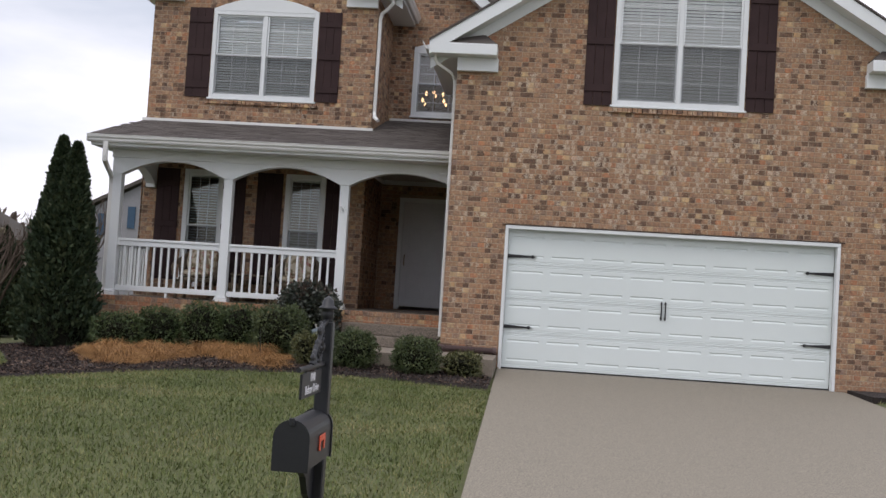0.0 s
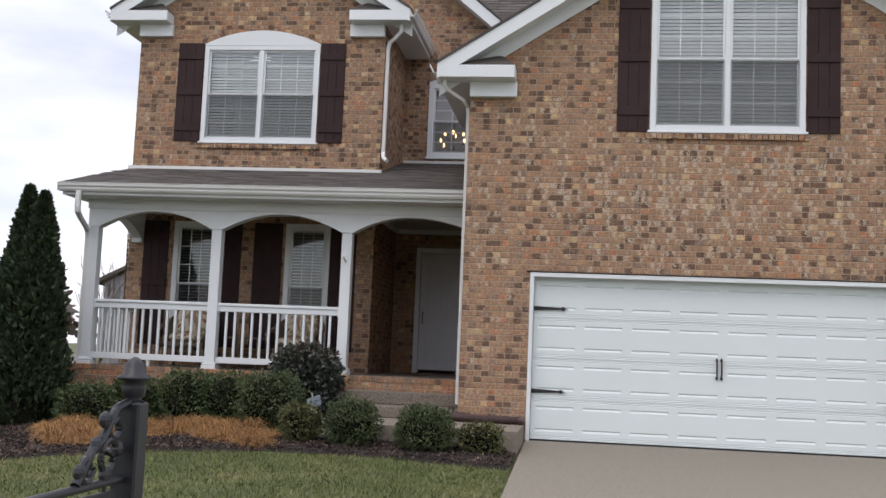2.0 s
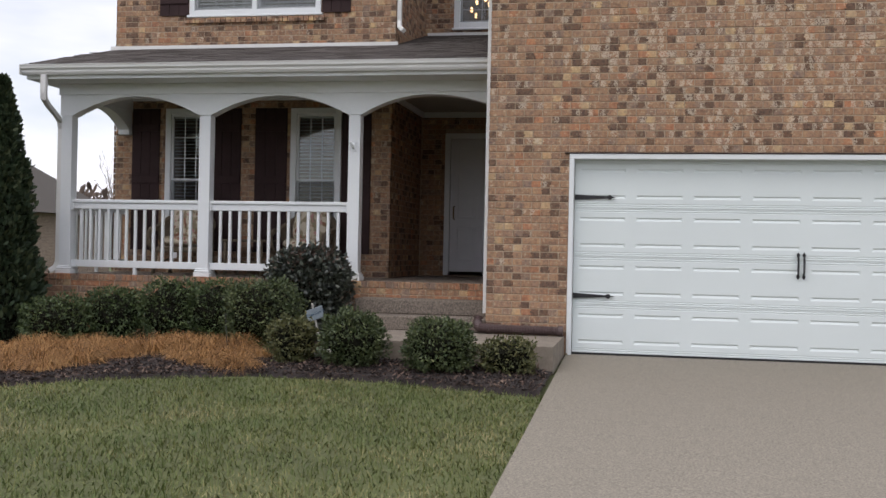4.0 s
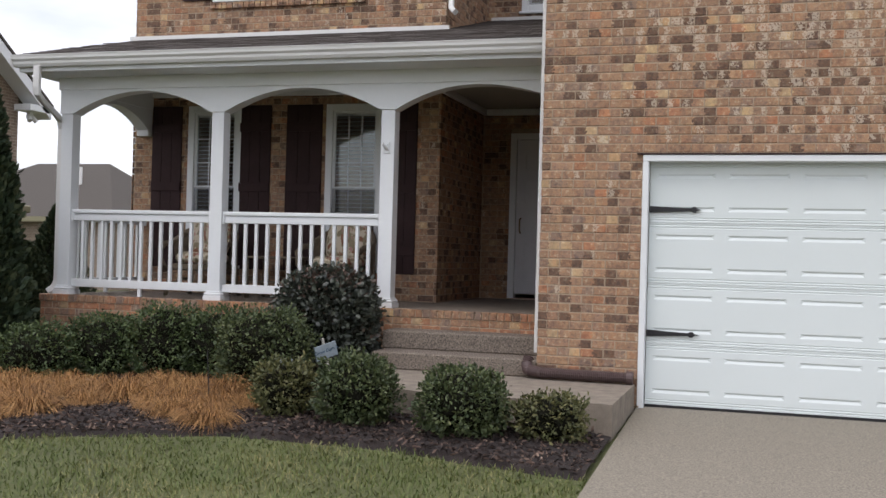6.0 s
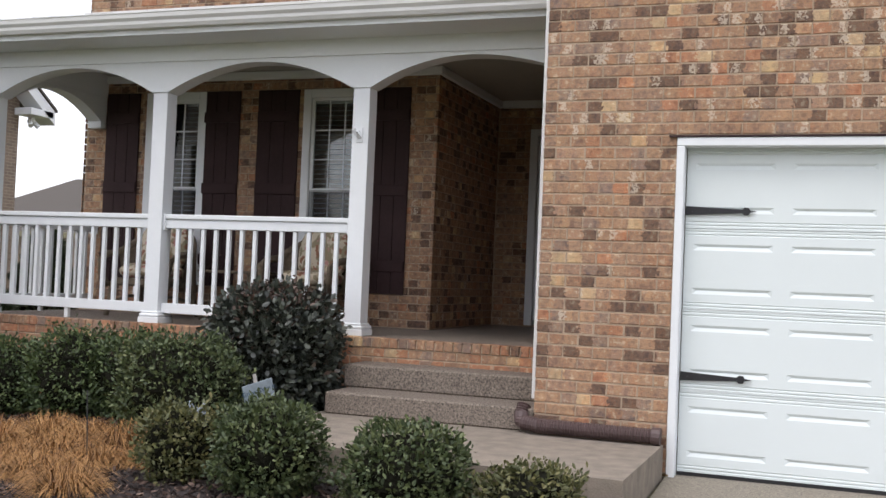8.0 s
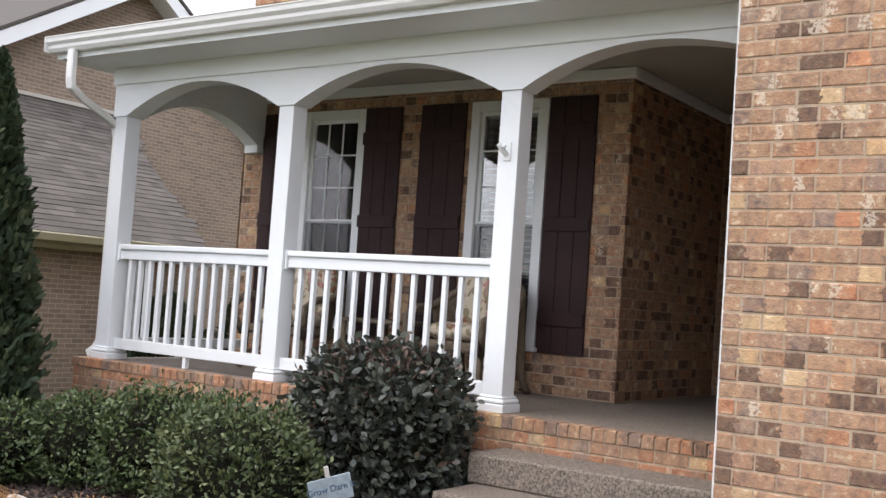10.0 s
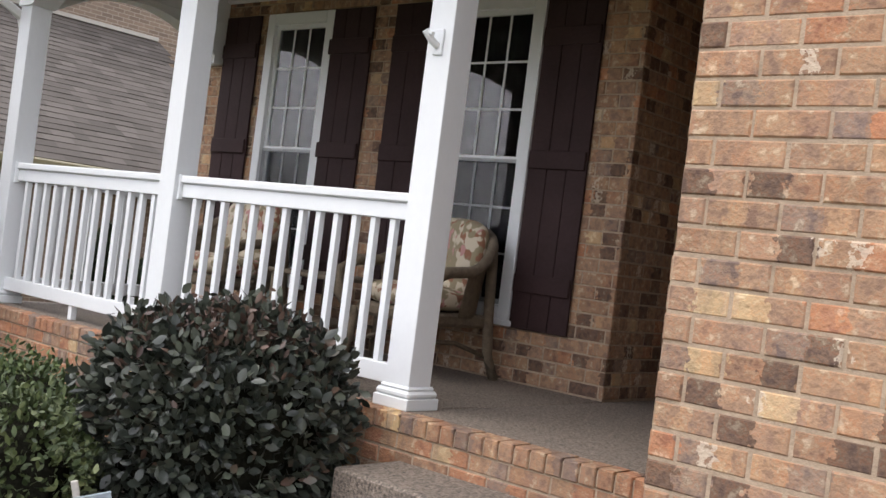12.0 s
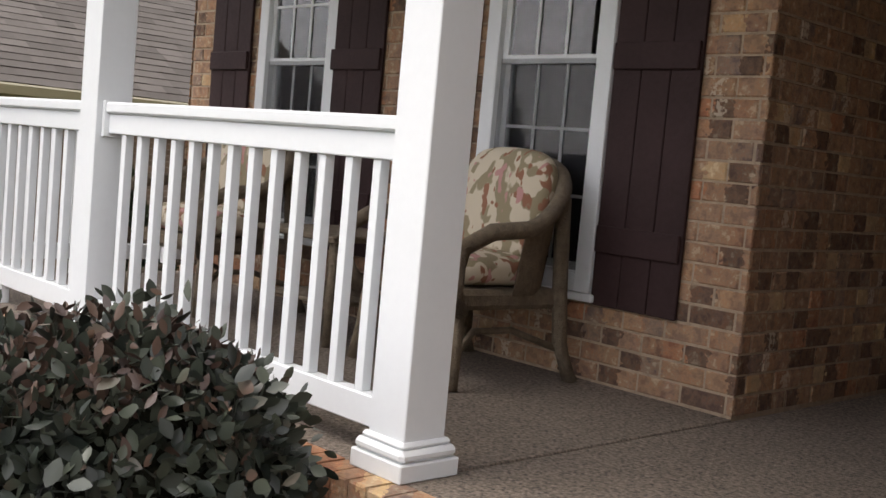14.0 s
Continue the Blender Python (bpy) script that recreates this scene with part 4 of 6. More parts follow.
# ---- windows ----
def window(name, x0, x1, z0, z1, y, units=1, arch=0.0, rows=3, cols=2, casing=0.075, low_grille=True, blinds="full", label="", sill=True):
    """Double-hung units side by side in white casing, with grilles, panes and blinds. y: the brick face."""
    t = thing(name, ((x0 + x1) / 2, y, z0), label, "window", kind="structure")
    f, bk = y - 0.03, y + 0.10
    ztop = z1 - arch
    fr = bmesh.new()
    box(fr, x0, f, z0, x0 + casing, bk, ztop, b=0.004)
    box(fr, x1 - casing, f, z0, x1, bk, ztop, b=0.004)
    box(fr, x0 + casing, f, ztop - casing, x1 - casing, bk, ztop, b=0.004)
    box(fr, x0 + casing, f, z0, x1 - casing, bk, z0 + casing * 0.9, b=0.004)
    part("window_frame", fr, M_WHITE, t)
    if arch:
        n = 20
        pts = [(x1, ztop + 0.002), (x1, ztop + 0.03)] + [(x1 + (x0 - x1) * k / n, ztop + 0.03 + (arch - 0.03) * (1 - (2 * k / n - 1) ** 2)) for k in range(1, n)] + [(x0, ztop + 0.03), (x0, ztop + 0.002)]
        part("arched_head_panel", prism(bmesh.new(), pts, "y", f - 0.002, y - 0.0005), M_WHITE, t)
        cxm, hw = (x0 + x1) / 2, (x1 - x0) / 2
        for k in range(28):
            q = -1 + (2 * k + 1) / 28
            ang = math.atan(-2 * (arch - 0.03) * q / hw)
            ox, oz = cxm + q * hw * 1.0, ztop + 0.03 + (arch - 0.03) * (1 - q * q)
            bmk = bmesh.new()
            box(bmk, -hw / 28 + 0.004, -0.014, 0.006, hw / 28 - 0.004, 0.0, 0.10, b=0.003)
            bmesh.ops.transform(bmk, verts=bmk.verts, matrix=Matrix.Translation((ox, y, oz)) @ Matrix.Rotation(-ang, 4, "Y"))
            part("arch_brick", bmk, M_BRICK, t)
    if sill:
        part("window_sill", B(x0 - 0.03, f - 0.02, z0 - 0.035, x1 + 0.03, bk, z0 - 0.001, b=0.006), M_WHITE, t)
    ix0, ix1, iz0, iz1 = x0 + casing, x1 - casing, z0 + casing * 0.9, ztop - casing
    w = (ix1 - ix0) / units
    mull = 0.07 if units > 1 else 0
    for k in range(units):
        a = ix0 + k * w + (mull / 2 if k else 0)
        b = ix0 + (k + 1) * w - (mull / 2 if k < units - 1 else 0)
        if k:
            part("mullion", B(a - mull, f + 0.006, iz0, a, bk, iz1, b=0.004), M_WHITE, t)
        mid = iz0 + (iz1 - iz0) * (0.5 if units > 1 else 0.49)
        for nm, lo, hi, yy in (("upper_sash", mid - 0.02, iz1, f + 0.035), ("lower_sash", iz0, mid + 0.02, f + 0.062)):
            s = bmesh.new()
            st = 0.032
            box(s, a, yy, lo, a + st, yy + 0.025, hi)
            box(s, b - st, yy, lo, b, yy + 0.025, hi)
            box(s, a + st, yy, hi - st, b - st, yy + 0.025, hi)
            box(s, a + st, yy, lo, b - st, yy + 0.025, lo + st * 1.2)
            sash = part(nm, s, M_WHITE, t)
            pane = part("pane", B(a + st, yy + 0.009, lo + st * 1.2, b - st, yy + 0.014, hi - st), M_GLASS, sash)
            pane.visible_shadow = False
            g = bmesh.new()
            for c in range(1, cols + 1):
                xx = a + st + (b - a - 2 * st) * c / (cols + 1)
                box(g, xx - 0.007, yy + 0.001, lo + st, xx + 0.007, yy + 0.007, hi - st)
            for r in range(1, rows):
                zz = lo + st + (hi - lo - 2 * st) * r / rows
                box(g, a + st, yy + 0.0016, zz - 0.007, b - st, yy + 0.0064, zz + 0.007)
            part("grille", g, M_MUNTIN, sash)
        part("insect_screen", B(a + 0.01, f + 0.020, iz0 + 0.01, b - 0.01, f + 0.023, mid), M_SCREEN, t)
        if blinds:
            bl = part("blind_headrail", B(a + 0.02, f + 0.092, iz1 - 0.05, b - 0.02, f + 0.125, iz1), M_BLIND, t)
            vv, ff = [], []
            z = iz1 - 0.07
            wl_ = place(bl)
            tilt = 0.007 if blinds == "open" else 0.0215
            dy = 0.021 if blinds == "open" else 0.008
            while z > iz0 + 0.02:
                o = len(vv)
                vv += [(a + 0.02 - wl_.x, f + 0.115 - dy - wl_.y, z - tilt - wl_.z), (b - 0.02 - wl_.x, f + 0.115 - dy - wl_.y, z - tilt - wl_.z), (b - 0.02 - wl_.x, f + 0.115 + dy - wl_.y, z + tilt - wl_.z), (a + 0.02 - wl_.x, f + 0.115 + dy - wl_.y, z + tilt - wl_.z)]
                ff.append((o, o + 1, o + 2, o + 3))
                z -= 0.05
            me = bpy.data.meshes.new("slats")
            me.from_pydata(vv, [], ff)
            me.materials.append(M_BLIND)
            ob = new("slats", me)
            ob.parent = bl
            tagged(ob, kind="stuff")
    return t


window("window_garage_upper", *WG, 0.0, units=2, arch=0.23, cols=2, rows=3, label="wide twin window with arched white head and lowered blinds")
window("window_bay_upper", *WB, 2.61, units=2, arch=0.26, cols=2, rows=3, label="wide twin window with arched white head and lowered blinds")
window("window_entry_upper", *W3, 4.6, units=1, arch=0.12, cols=2, rows=3, blinds=None, casing=0.09, label="arched stair window showing a lit chandelier")
window("window_porch", *W1, 2.6, units=1, cols=2, rows=3, blinds="open", casing=0.085, label="tall white porch window with grilles between two shutters")
window("window_porch", *W2, 2.6, units=1, cols=2, rows=3, blinds="open", casing=0.085, label="tall white porch window with grilles behind a wicker chair")
for i, (x0, x1, z, y) in enumerate(((WG[0] - 0.06, WG[1] + 0.06, WG[2] - 0.04, 0.0), (WB[0] - 0.06, WB[1] + 0.06, WB[2] - 0.04, 2.61))):
    t = thing("brick_sill", ((x0 + x1) / 2, y, z - 0.07), "rowlock brick sill under the upper window", "sill", kind="structure")
    n = int((x1 - x0) / 0.075)
    for k in range(n):
        a = x0 + (x1 - x0) * k / n
        part("brick", B(a + 0.004, y - 0.045, z - 0.075, a + (x1 - x0) / n - 0.004, y + 0.0, z, b=0.004), M_BRICK, t)


def shutter(x0, x1, z0, z1, y, label, group):
    t = thing("shutter", ((x0 + x1) / 2, y, z0), label, "shutter", group)
    w = (x1 - x0) / 3
    for k in range(3):
        part("board", B(x0 + k * w + 0.002, y - 0.028, z0, x0 + (k + 1) * w - 0.002, y - 0.010, z1, b=0.003), M_SHUT, t)
    h = z1 - z0
    for c in (0.135, 0.5, 0.865) if h < 2.1 else (0.13, 0.5, 0.87):
        part("batten", B(x0 + 0.008, y - 0.046, z0 + h * c - 0.055, x1 - 0.008, y - 0.0285, z0 + h * c + 0.055, b=0.004), M_SHUT, t)


for a, b in ((1.083, 1.505), (3.54, 3.963)):
    shutter(a, b, 4.145, 6.15, 0.0, "dark plum board shutter beside the garage gable window", "upper shutters")
for a, b in ((-6.165, -5.72), (-3.71, -3.29)):
    shutter(a, b, 4.45, 6.12, 2.61, "dark plum board shutter beside the bay window", "upper shutters")
for a, b in ((-6.55, -6.12), (-5.30, -4.87), (-4.66, -4.18), (-3.375, -2.95)):
    shutter(a, b, 1.05, 3.10, 2.6, "dark plum board shutter on the porch wall", "porch shutters")

# gable vent
t = thing("gable_vent", (-4.73, 2.58, 7.17), "white octagonal louvred gable vent", "vent")
bm = bmesh.new()
n = 8
o = [bm.verts.new((-4.73 + 0.26 * math.cos(math.pi * (2 * k + 1) / 8), 2.575, 7.15 + 0.26 * math.sin(math.pi * (2 * k + 1) / 8))) for k in range(n)]
i_ = [bm.verts.new((-4.73 + 0.205 * math.cos(math.pi * (2 * k + 1) / 8), 2.575, 7.15 + 0.205 * math.sin(math.pi * (2 * k + 1) / 8))) for k in range(n)]
for k in range(n):
    bm.faces.new((o[k], o[(k + 1) % n], i_[(k + 1) % n], i_[k]))
r = bmesh.ops.extrude_face_region(bm, geom=bm.faces[:])
bmesh.ops.translate(bm, verts=[v for v in r["geom"] if isinstance(v, bmesh.types.BMVert)], vec=(0, 0.04, 0))
bmesh.ops.recalc_face_normals(bm, faces=bm.faces)
part("vent_frame", bm, M_WHITE, t)
for k in range(8):
    z = 7.15 - 0.165 + 0.047 * k
    hw = 0.2 if abs(z - 7.15) < 0.085 else 0.2 - (abs(z - 7.15) - 0.085) * 0.95
    bm = bmesh.new()
    prism(bm, [(2.582, z - 0.012), (2.600, z + 0.026), (2.603, z + 0.022), (2.586, z - 0.016)], "x", -4.73 - hw, -4.73 + hw)
    part("louvre", bm, M_WHITE, t)

# ---- garage door ----
gd = thing("garage_door", (2.53, 0.12, 0.0), "white sectional double garage door with long stamped panels", "garage door")
D0, D1, DH = 0.056, 5.004, 2.145
def door_skin(x0, x1, z0, z1):
    """Pressed steel face of a section: shallow grooves along the joints and at the head and foot of each panel."""
    bm = bmesh.new()
    y = 0.1098

    def quad(*p):
        bm.faces.new([bm.verts.new(q) for q in p])

    def flat(a, b, lo, hi):
        quad((a, y, lo), (b, y, lo), (b, y, hi), (a, y, hi))

    def groove(a, b, lo, hi, deep, end):
        m = lo + (hi - lo) * 0.6
        p, q = (a + end, y + deep, m), (b - end, y + deep, m)
        quad((a, y, lo), (b, y, lo), q, p)
        quad(p, q, (b, y, hi), (a, y, hi))
        quad((a, y, lo), p, (a, y, hi))
        quad((b, y, lo), (b, y, hi), q)
    h = z1 - z0
    w = (x1 - x0) / 8
    z = z0
    for lo, hi, cells in ((0.012, 0.024, 0), (0.034, 0.046, 0), (0.100, 0.142, 1), (h - 0.142, h - 0.100, 2), (h - 0.046, h - 0.034, 0), (h - 0.024, h - 0.012, 0)):
        flat(x0, x1, z, z0 + lo)
        if not cells:
            groove(x0, x1, z0 + lo, z0 + hi, 0.006, 0.002)
        else:
            u = x0
            for c in range(8):
                a, b = x0 + c * w + 0.055, x0 + (c + 1) * w - 0.055
                flat(u, a, z0 + lo, z0 + hi)
                groove(a, b, z0 + lo, z0 + hi, 0.011, 0.035)
                u = b
            flat(u, x1, z0 + lo, z0 + hi)
        z = z0 + hi
    flat(x0, x1, z, z1)
    bmesh.ops.recalc_face_normals(bm, faces=bm.faces)
    return bm


for r in range(4):
    z0, z1 = 0.02 + r * DH / 4, 0.02 + (r + 1) * DH / 4 - 0.002
    sec = part("section", B(D0, 0.124, z0, D1, 0.165, z1, b=0.003), M_DOORW, gd)
    part("pressed_panel", door_skin(D0 + 0.001, D1 - 0.001, z0 + 0.001, z1 - 0.001), M_DOORW, sec)
part("bottom_seal", B(D0, 0.105, -0.003, D1, 0.16, 0.019), M_BLACK, gd, "black rubber seal")


def hinge(x, z, s):
    t = thing("strap_hinge", (x, 0.10, z), "black iron strap hinge with a spear tip", "hinge", "garage door ironwork")
    bm = bmesh.new()
    prism(bm, [(x, z - 0.030), (x + s * 0.36, z - 0.012), (x + s * 0.375, z - 0.026), (x + s * 0.40, z - 0.024), (x + s * 0.41, z - 0.008), (x + s * 0.455, z), (x + s * 0.41, z + 0.008), (x + s * 0.40, z + 0.024), (x + s * 0.375, z + 0.026), (x + s * 0.36, z + 0.012), (x, z + 0.030)], "y", 0.090, 0.1005)
    part("strap", bm, M_BLACK, t)
    for k in (0.04, 0.15, 0.26):
        part("bolt", B(x + s * k - 0.006, 0.085, z - 0.006, x + s * k + 0.006, 0.0898, z + 0.006), M_BLACK, t)


for z in (1.745, 0.65):
    hinge(D0 + 0.004, z, 1)
    hinge(D1 - 0.004, z, -1)
for s in (-1, 1):
    x = 2.485 + s * 0.030
    t = thing("door_pull", (x, 0.09, 0.92), "black iron spear-ended door pull", "handle", "garage door ironwork")
    part("grip", tube(bmesh.new(), [(x, 0.098, 0.93), (x, 0.07, 0.955), (x, 0.066, 1.03), (x, 0.07, 1.105), (x, 0.098, 1.13)], 0.011), M_BLACK, t)
    for z, d in ((0.915, -1), (1.145, 1)):
        bm = bmesh.new()
        prism(bm, [(x - 0.02, z), (x, z - 0.035), (x + 0.02, z), (x, z + 0.035)], "y", 0.092, 0.1005)
        part("spear_plate", bm, M_BLACK, t)

bm = bmesh.new()
box(bm, 0.002, -0.022, -0.02, 0.053, 0.10, 2.16, b=0.004)
box(bm, 5.007, -0.022, -0.02, 5.058, 0.10, 2.16, b=0.004)
box(bm, 0.002, -0.022, 2.161, 5.058, 0.10, 2.218, b=0.004)
solid("trim_garage_door", bm, M_WHITE, "white casing round the garage door")
solid("lintel_flashing", B(-0.05, -0.03, 2.2205, 5.11, 0.0, 2.232), M_SHUT, "dark steel lintel edge")
solid("garage_back", B(-0.6, 2.0, -0.1, 5.6, 2.1, 2.9), M_INT, "plain garage interior wall")

# ---- front door ----
fd = thing("front_door", (-1.74, 4.62, 0.76), "closed pale grey six-panel front door", "door")
bm = bmesh.new()
box(bm, -2.278, 4.57, 0.742, -2.19, 4.70, 2.968, b=0.005)
box(bm, -1.29, 4.57, 0.742, -1.202, 4.70, 2.968, b=0.005)
box(bm, -2.19, 4.57, 2.885, -1.29, 4.70, 2.968, b=0.005)
part("door_frame", bm, M_WHITE, fd)
part("threshold", B(-2.19, 4.55, 0.742, -1.29, 4.70, 0.80, b=0.004), M_BRASS, fd, "aged metal threshold")
leaf = part("door_leaf", B(-2.186, 4.60, 0.803, -1.294, 4.645, 2.882, b=0.003), M_ENTRY, fd)
for c in range(2):
    for z0, z1 in ((0.96, 1.50), (1.62, 2.35), (2.47, 2.75)):
        a = -2.186 + 0.11 + c * 0.365
        bm = bmesh.new()
        for q in ((a, z0, a + 0.30, z0 + 0.02), (a, z1 - 0.02, a + 0.30, z1), (a, z0 + 0.02, a + 0.02, z1 - 0.02), (a + 0.28, z0 + 0.02, a + 0.30, z1 - 0.02)):
            box(bm, q[0], 4.592, q[1], q[2], 4.5998, q[3], b=0.003)
        box(bm, a + 0.045, 4.594, z0 + 0.045, a + 0.255, 4.5998, z1 - 0.045, b=0.003)
        part("panel", bm, M_ENTRY, leaf)
hd = part("handle_set", tube(bmesh.new(), [(-2.12, 4.595, 1.62), (-2.12, 4.54, 1.64), (-2.12, 4.53, 1.72), (-2.12, 4.54, 1.80), (-2.12, 4.595, 1.82)], 0.011), M_BRASS, fd, "aged brass handle")
part("deadbolt", lathe(bmesh.new(), 0, 0, [(0.03, 0), (0.03, 0.012), (0.018, 0.016)]), M_BRASS, fd)
db = fd.children[-1]
db.matrix_basis = pose(-2.12 - fd.location.x, 4.599 - fd.location.y, 1.96 - fd.location.z, 90, 0, 0)
bpy.data.meshes[db.data.name].transform(Matrix.Translation(fd.location))


# ---- columns and rails ----
def column(x, y, label="square white porch column on a stepped base"):
    t = thing("porch_column", (x, y, FLOOR), label, "column", "porch columns")
    part("shaft", B(x - 0.075, y - 0.075, FLOOR + 0.10, x + 0.075, y + 0.075, 2.789, b=0.003), M_WHITE, t)
    bm = bmesh.new()
    box(bm, x - 0.108, y - 0.108, FLOOR, x + 0.108, y + 0.108, FLOOR + 0.052, b=0.004)
    part("plinth", bm, M_WHITE, t)
    bm = bmesh.new()
    box(bm, x - 0.104, y - 0.104, FLOOR + 0.052, x + 0.104, y + 0.104, FLOOR + 0.086, b=0.012)
    box(bm, x - 0.090, y - 0.090, FLOOR + 0.084, x + 0.090, y + 0.090, FLOOR + 0.104, b=0.008)
    part("base_moulding", bm, M_WHITE, t)
    return t


for x in (X1, X2, X3):
    column(x, CY)


def rail(ax, a, b, c, nbal, foot, label):
    """A railing run: ax is the way it runs, from a to b, at c across."""
    t = thing("porch_railing", ((a + b) / 2, c, FLOOR) if ax == "x" else (c, (a + b) / 2, FLOOR), label, "railing", "porch railings")

    def bx(u0, v0, z0, u1, v1, z1, b_=0.004):
        return B(u0, c + v0, z0, u1, c + v1, z1, b=b_) if ax == "x" else B(c + v0, u0, z0, c + v1, u1, z1, b=b_)
    part("top_rail", bx(a, -0.045, 1.655, b, 0.045, 1.70, 0.008), M_WHITE, t)
    part("rail_skirt", bx(a, -0.028, 1.575, b, 0.028, 1.6545), M_WHITE, t)
    part("bottom_rail", bx(a, -0.028, 0.815, b, 0.028, 0.905), M_WHITE, t)
    for e in (a, b):
        d = 0.018 if e == a else -0.018
        u0, u1 = sorted((e, e + d))
        part("rail_bracket", bx(u0, -0.052, 1.56, u1, 0.052, 1.705), M_WHITE, t)
    for k in range(nbal):
        u = a + (b - a) * (k + 1) / (nbal + 1)
        part("baluster", bx(u - 0.0175, -0.0175, 0.9055, u + 0.0175, 0.0175, 1.5745, 0.002), M_WHITE, t)
    for f in foot:
        part("rail_foot", bx(f - 0.02, -0.02, FLOOR, f + 0.02, 0.02, 0.8145, 0.002), M_WHITE, t)


rail("x", X1 + 0.077, X2 - 0.077, CY, 13, ((X1 + X2) / 2,), "white square-baluster railing between two porch columns")
rail("x", X2 + 0.077, X3 - 0.077, CY, 13, ((X2 + X3) / 2,), "white square-baluster railing behind the dark shrub")
rail("y", CY + 0.077, 2.585, X1, 10, (1.8,), "white square-baluster railing at the porch end")

t = thing("flag_bracket", (X3, 0.955, 2.38), "white cast flag-pole bracket on the porch column", "bracket")
part("plate", B(X3 - 0.028, 0.949, 2.33, X3 + 0.028, 0.9595, 2.45, b=0.004), M_WHITE, t)
part("socket", tube(bmesh.new(), [(X3, 0.952, 2.37), (X3 - 0.012, 0.918, 2.392), (X3 - 0.028, 0.888, 2.432)], 0.017, 12), M_WHITE, t)
part("thumb_screw", tube(bmesh.new(), [(X3 - 0.015, 0.90, 2.42), (X3 + 0.03, 0.88, 2.41)], 0.008), M_WHITE, t)


# ---- drain pipe ----
t = thing("drain_hose", (-0.5, -0.07, 0.25), "brown corrugated drain hose lying along the garage wall", "pipe")
pts = [(-0.99, 0.07, 0.38), (-1.0, 0.03, 0.31), (-0.97, -0.045, 0.272), (-0.85, -0.075, 0.262)] + [(-0.85 + 0.78 * k / 45, -0.075, 0.262 - 0.004 * k / 45) for k in range(1, 46)]
bm = bmesh.new()
dense = []
P = [Vector(p) for p in pts]
for a, b in zip(P, P[1:]):
    m_ = max(2, int((b - a).length / 0.009))
    dense += [a.lerp(b, k / m_) for k in range(m_)]
rings = []
for i, p in enumerate(dense[:-1]):
    d = (dense[i + 1] - p).normalized()
    side = d.cross(Vector((0, 0, 1)) if abs(d.z) < 0.9 else Vector((0, 1, 0))).normalized()
    up = side.cross(d)
    rr = 0.052 if i % 2 else 0.044
    rings.append([bm.verts.new(p + (side * math.cos(2 * math.pi * k / 12) + up * math.sin(2 * math.pi * k / 12)) * rr) for k in range(12)])
for a, b in zip(rings, rings[1:]):
    for k in range(12):
        bm.faces.new((a[k], a[(k + 1) % 12], b[(k + 1) % 12], b[k]))
part("hose", bm, M_PIPE, t)
part("end_collar", tube(bmesh.new(), [(-0.085, -0.075, 0.259), (-0.03, -0.075, 0.258)], 0.058, 14), M_PIPE, t)


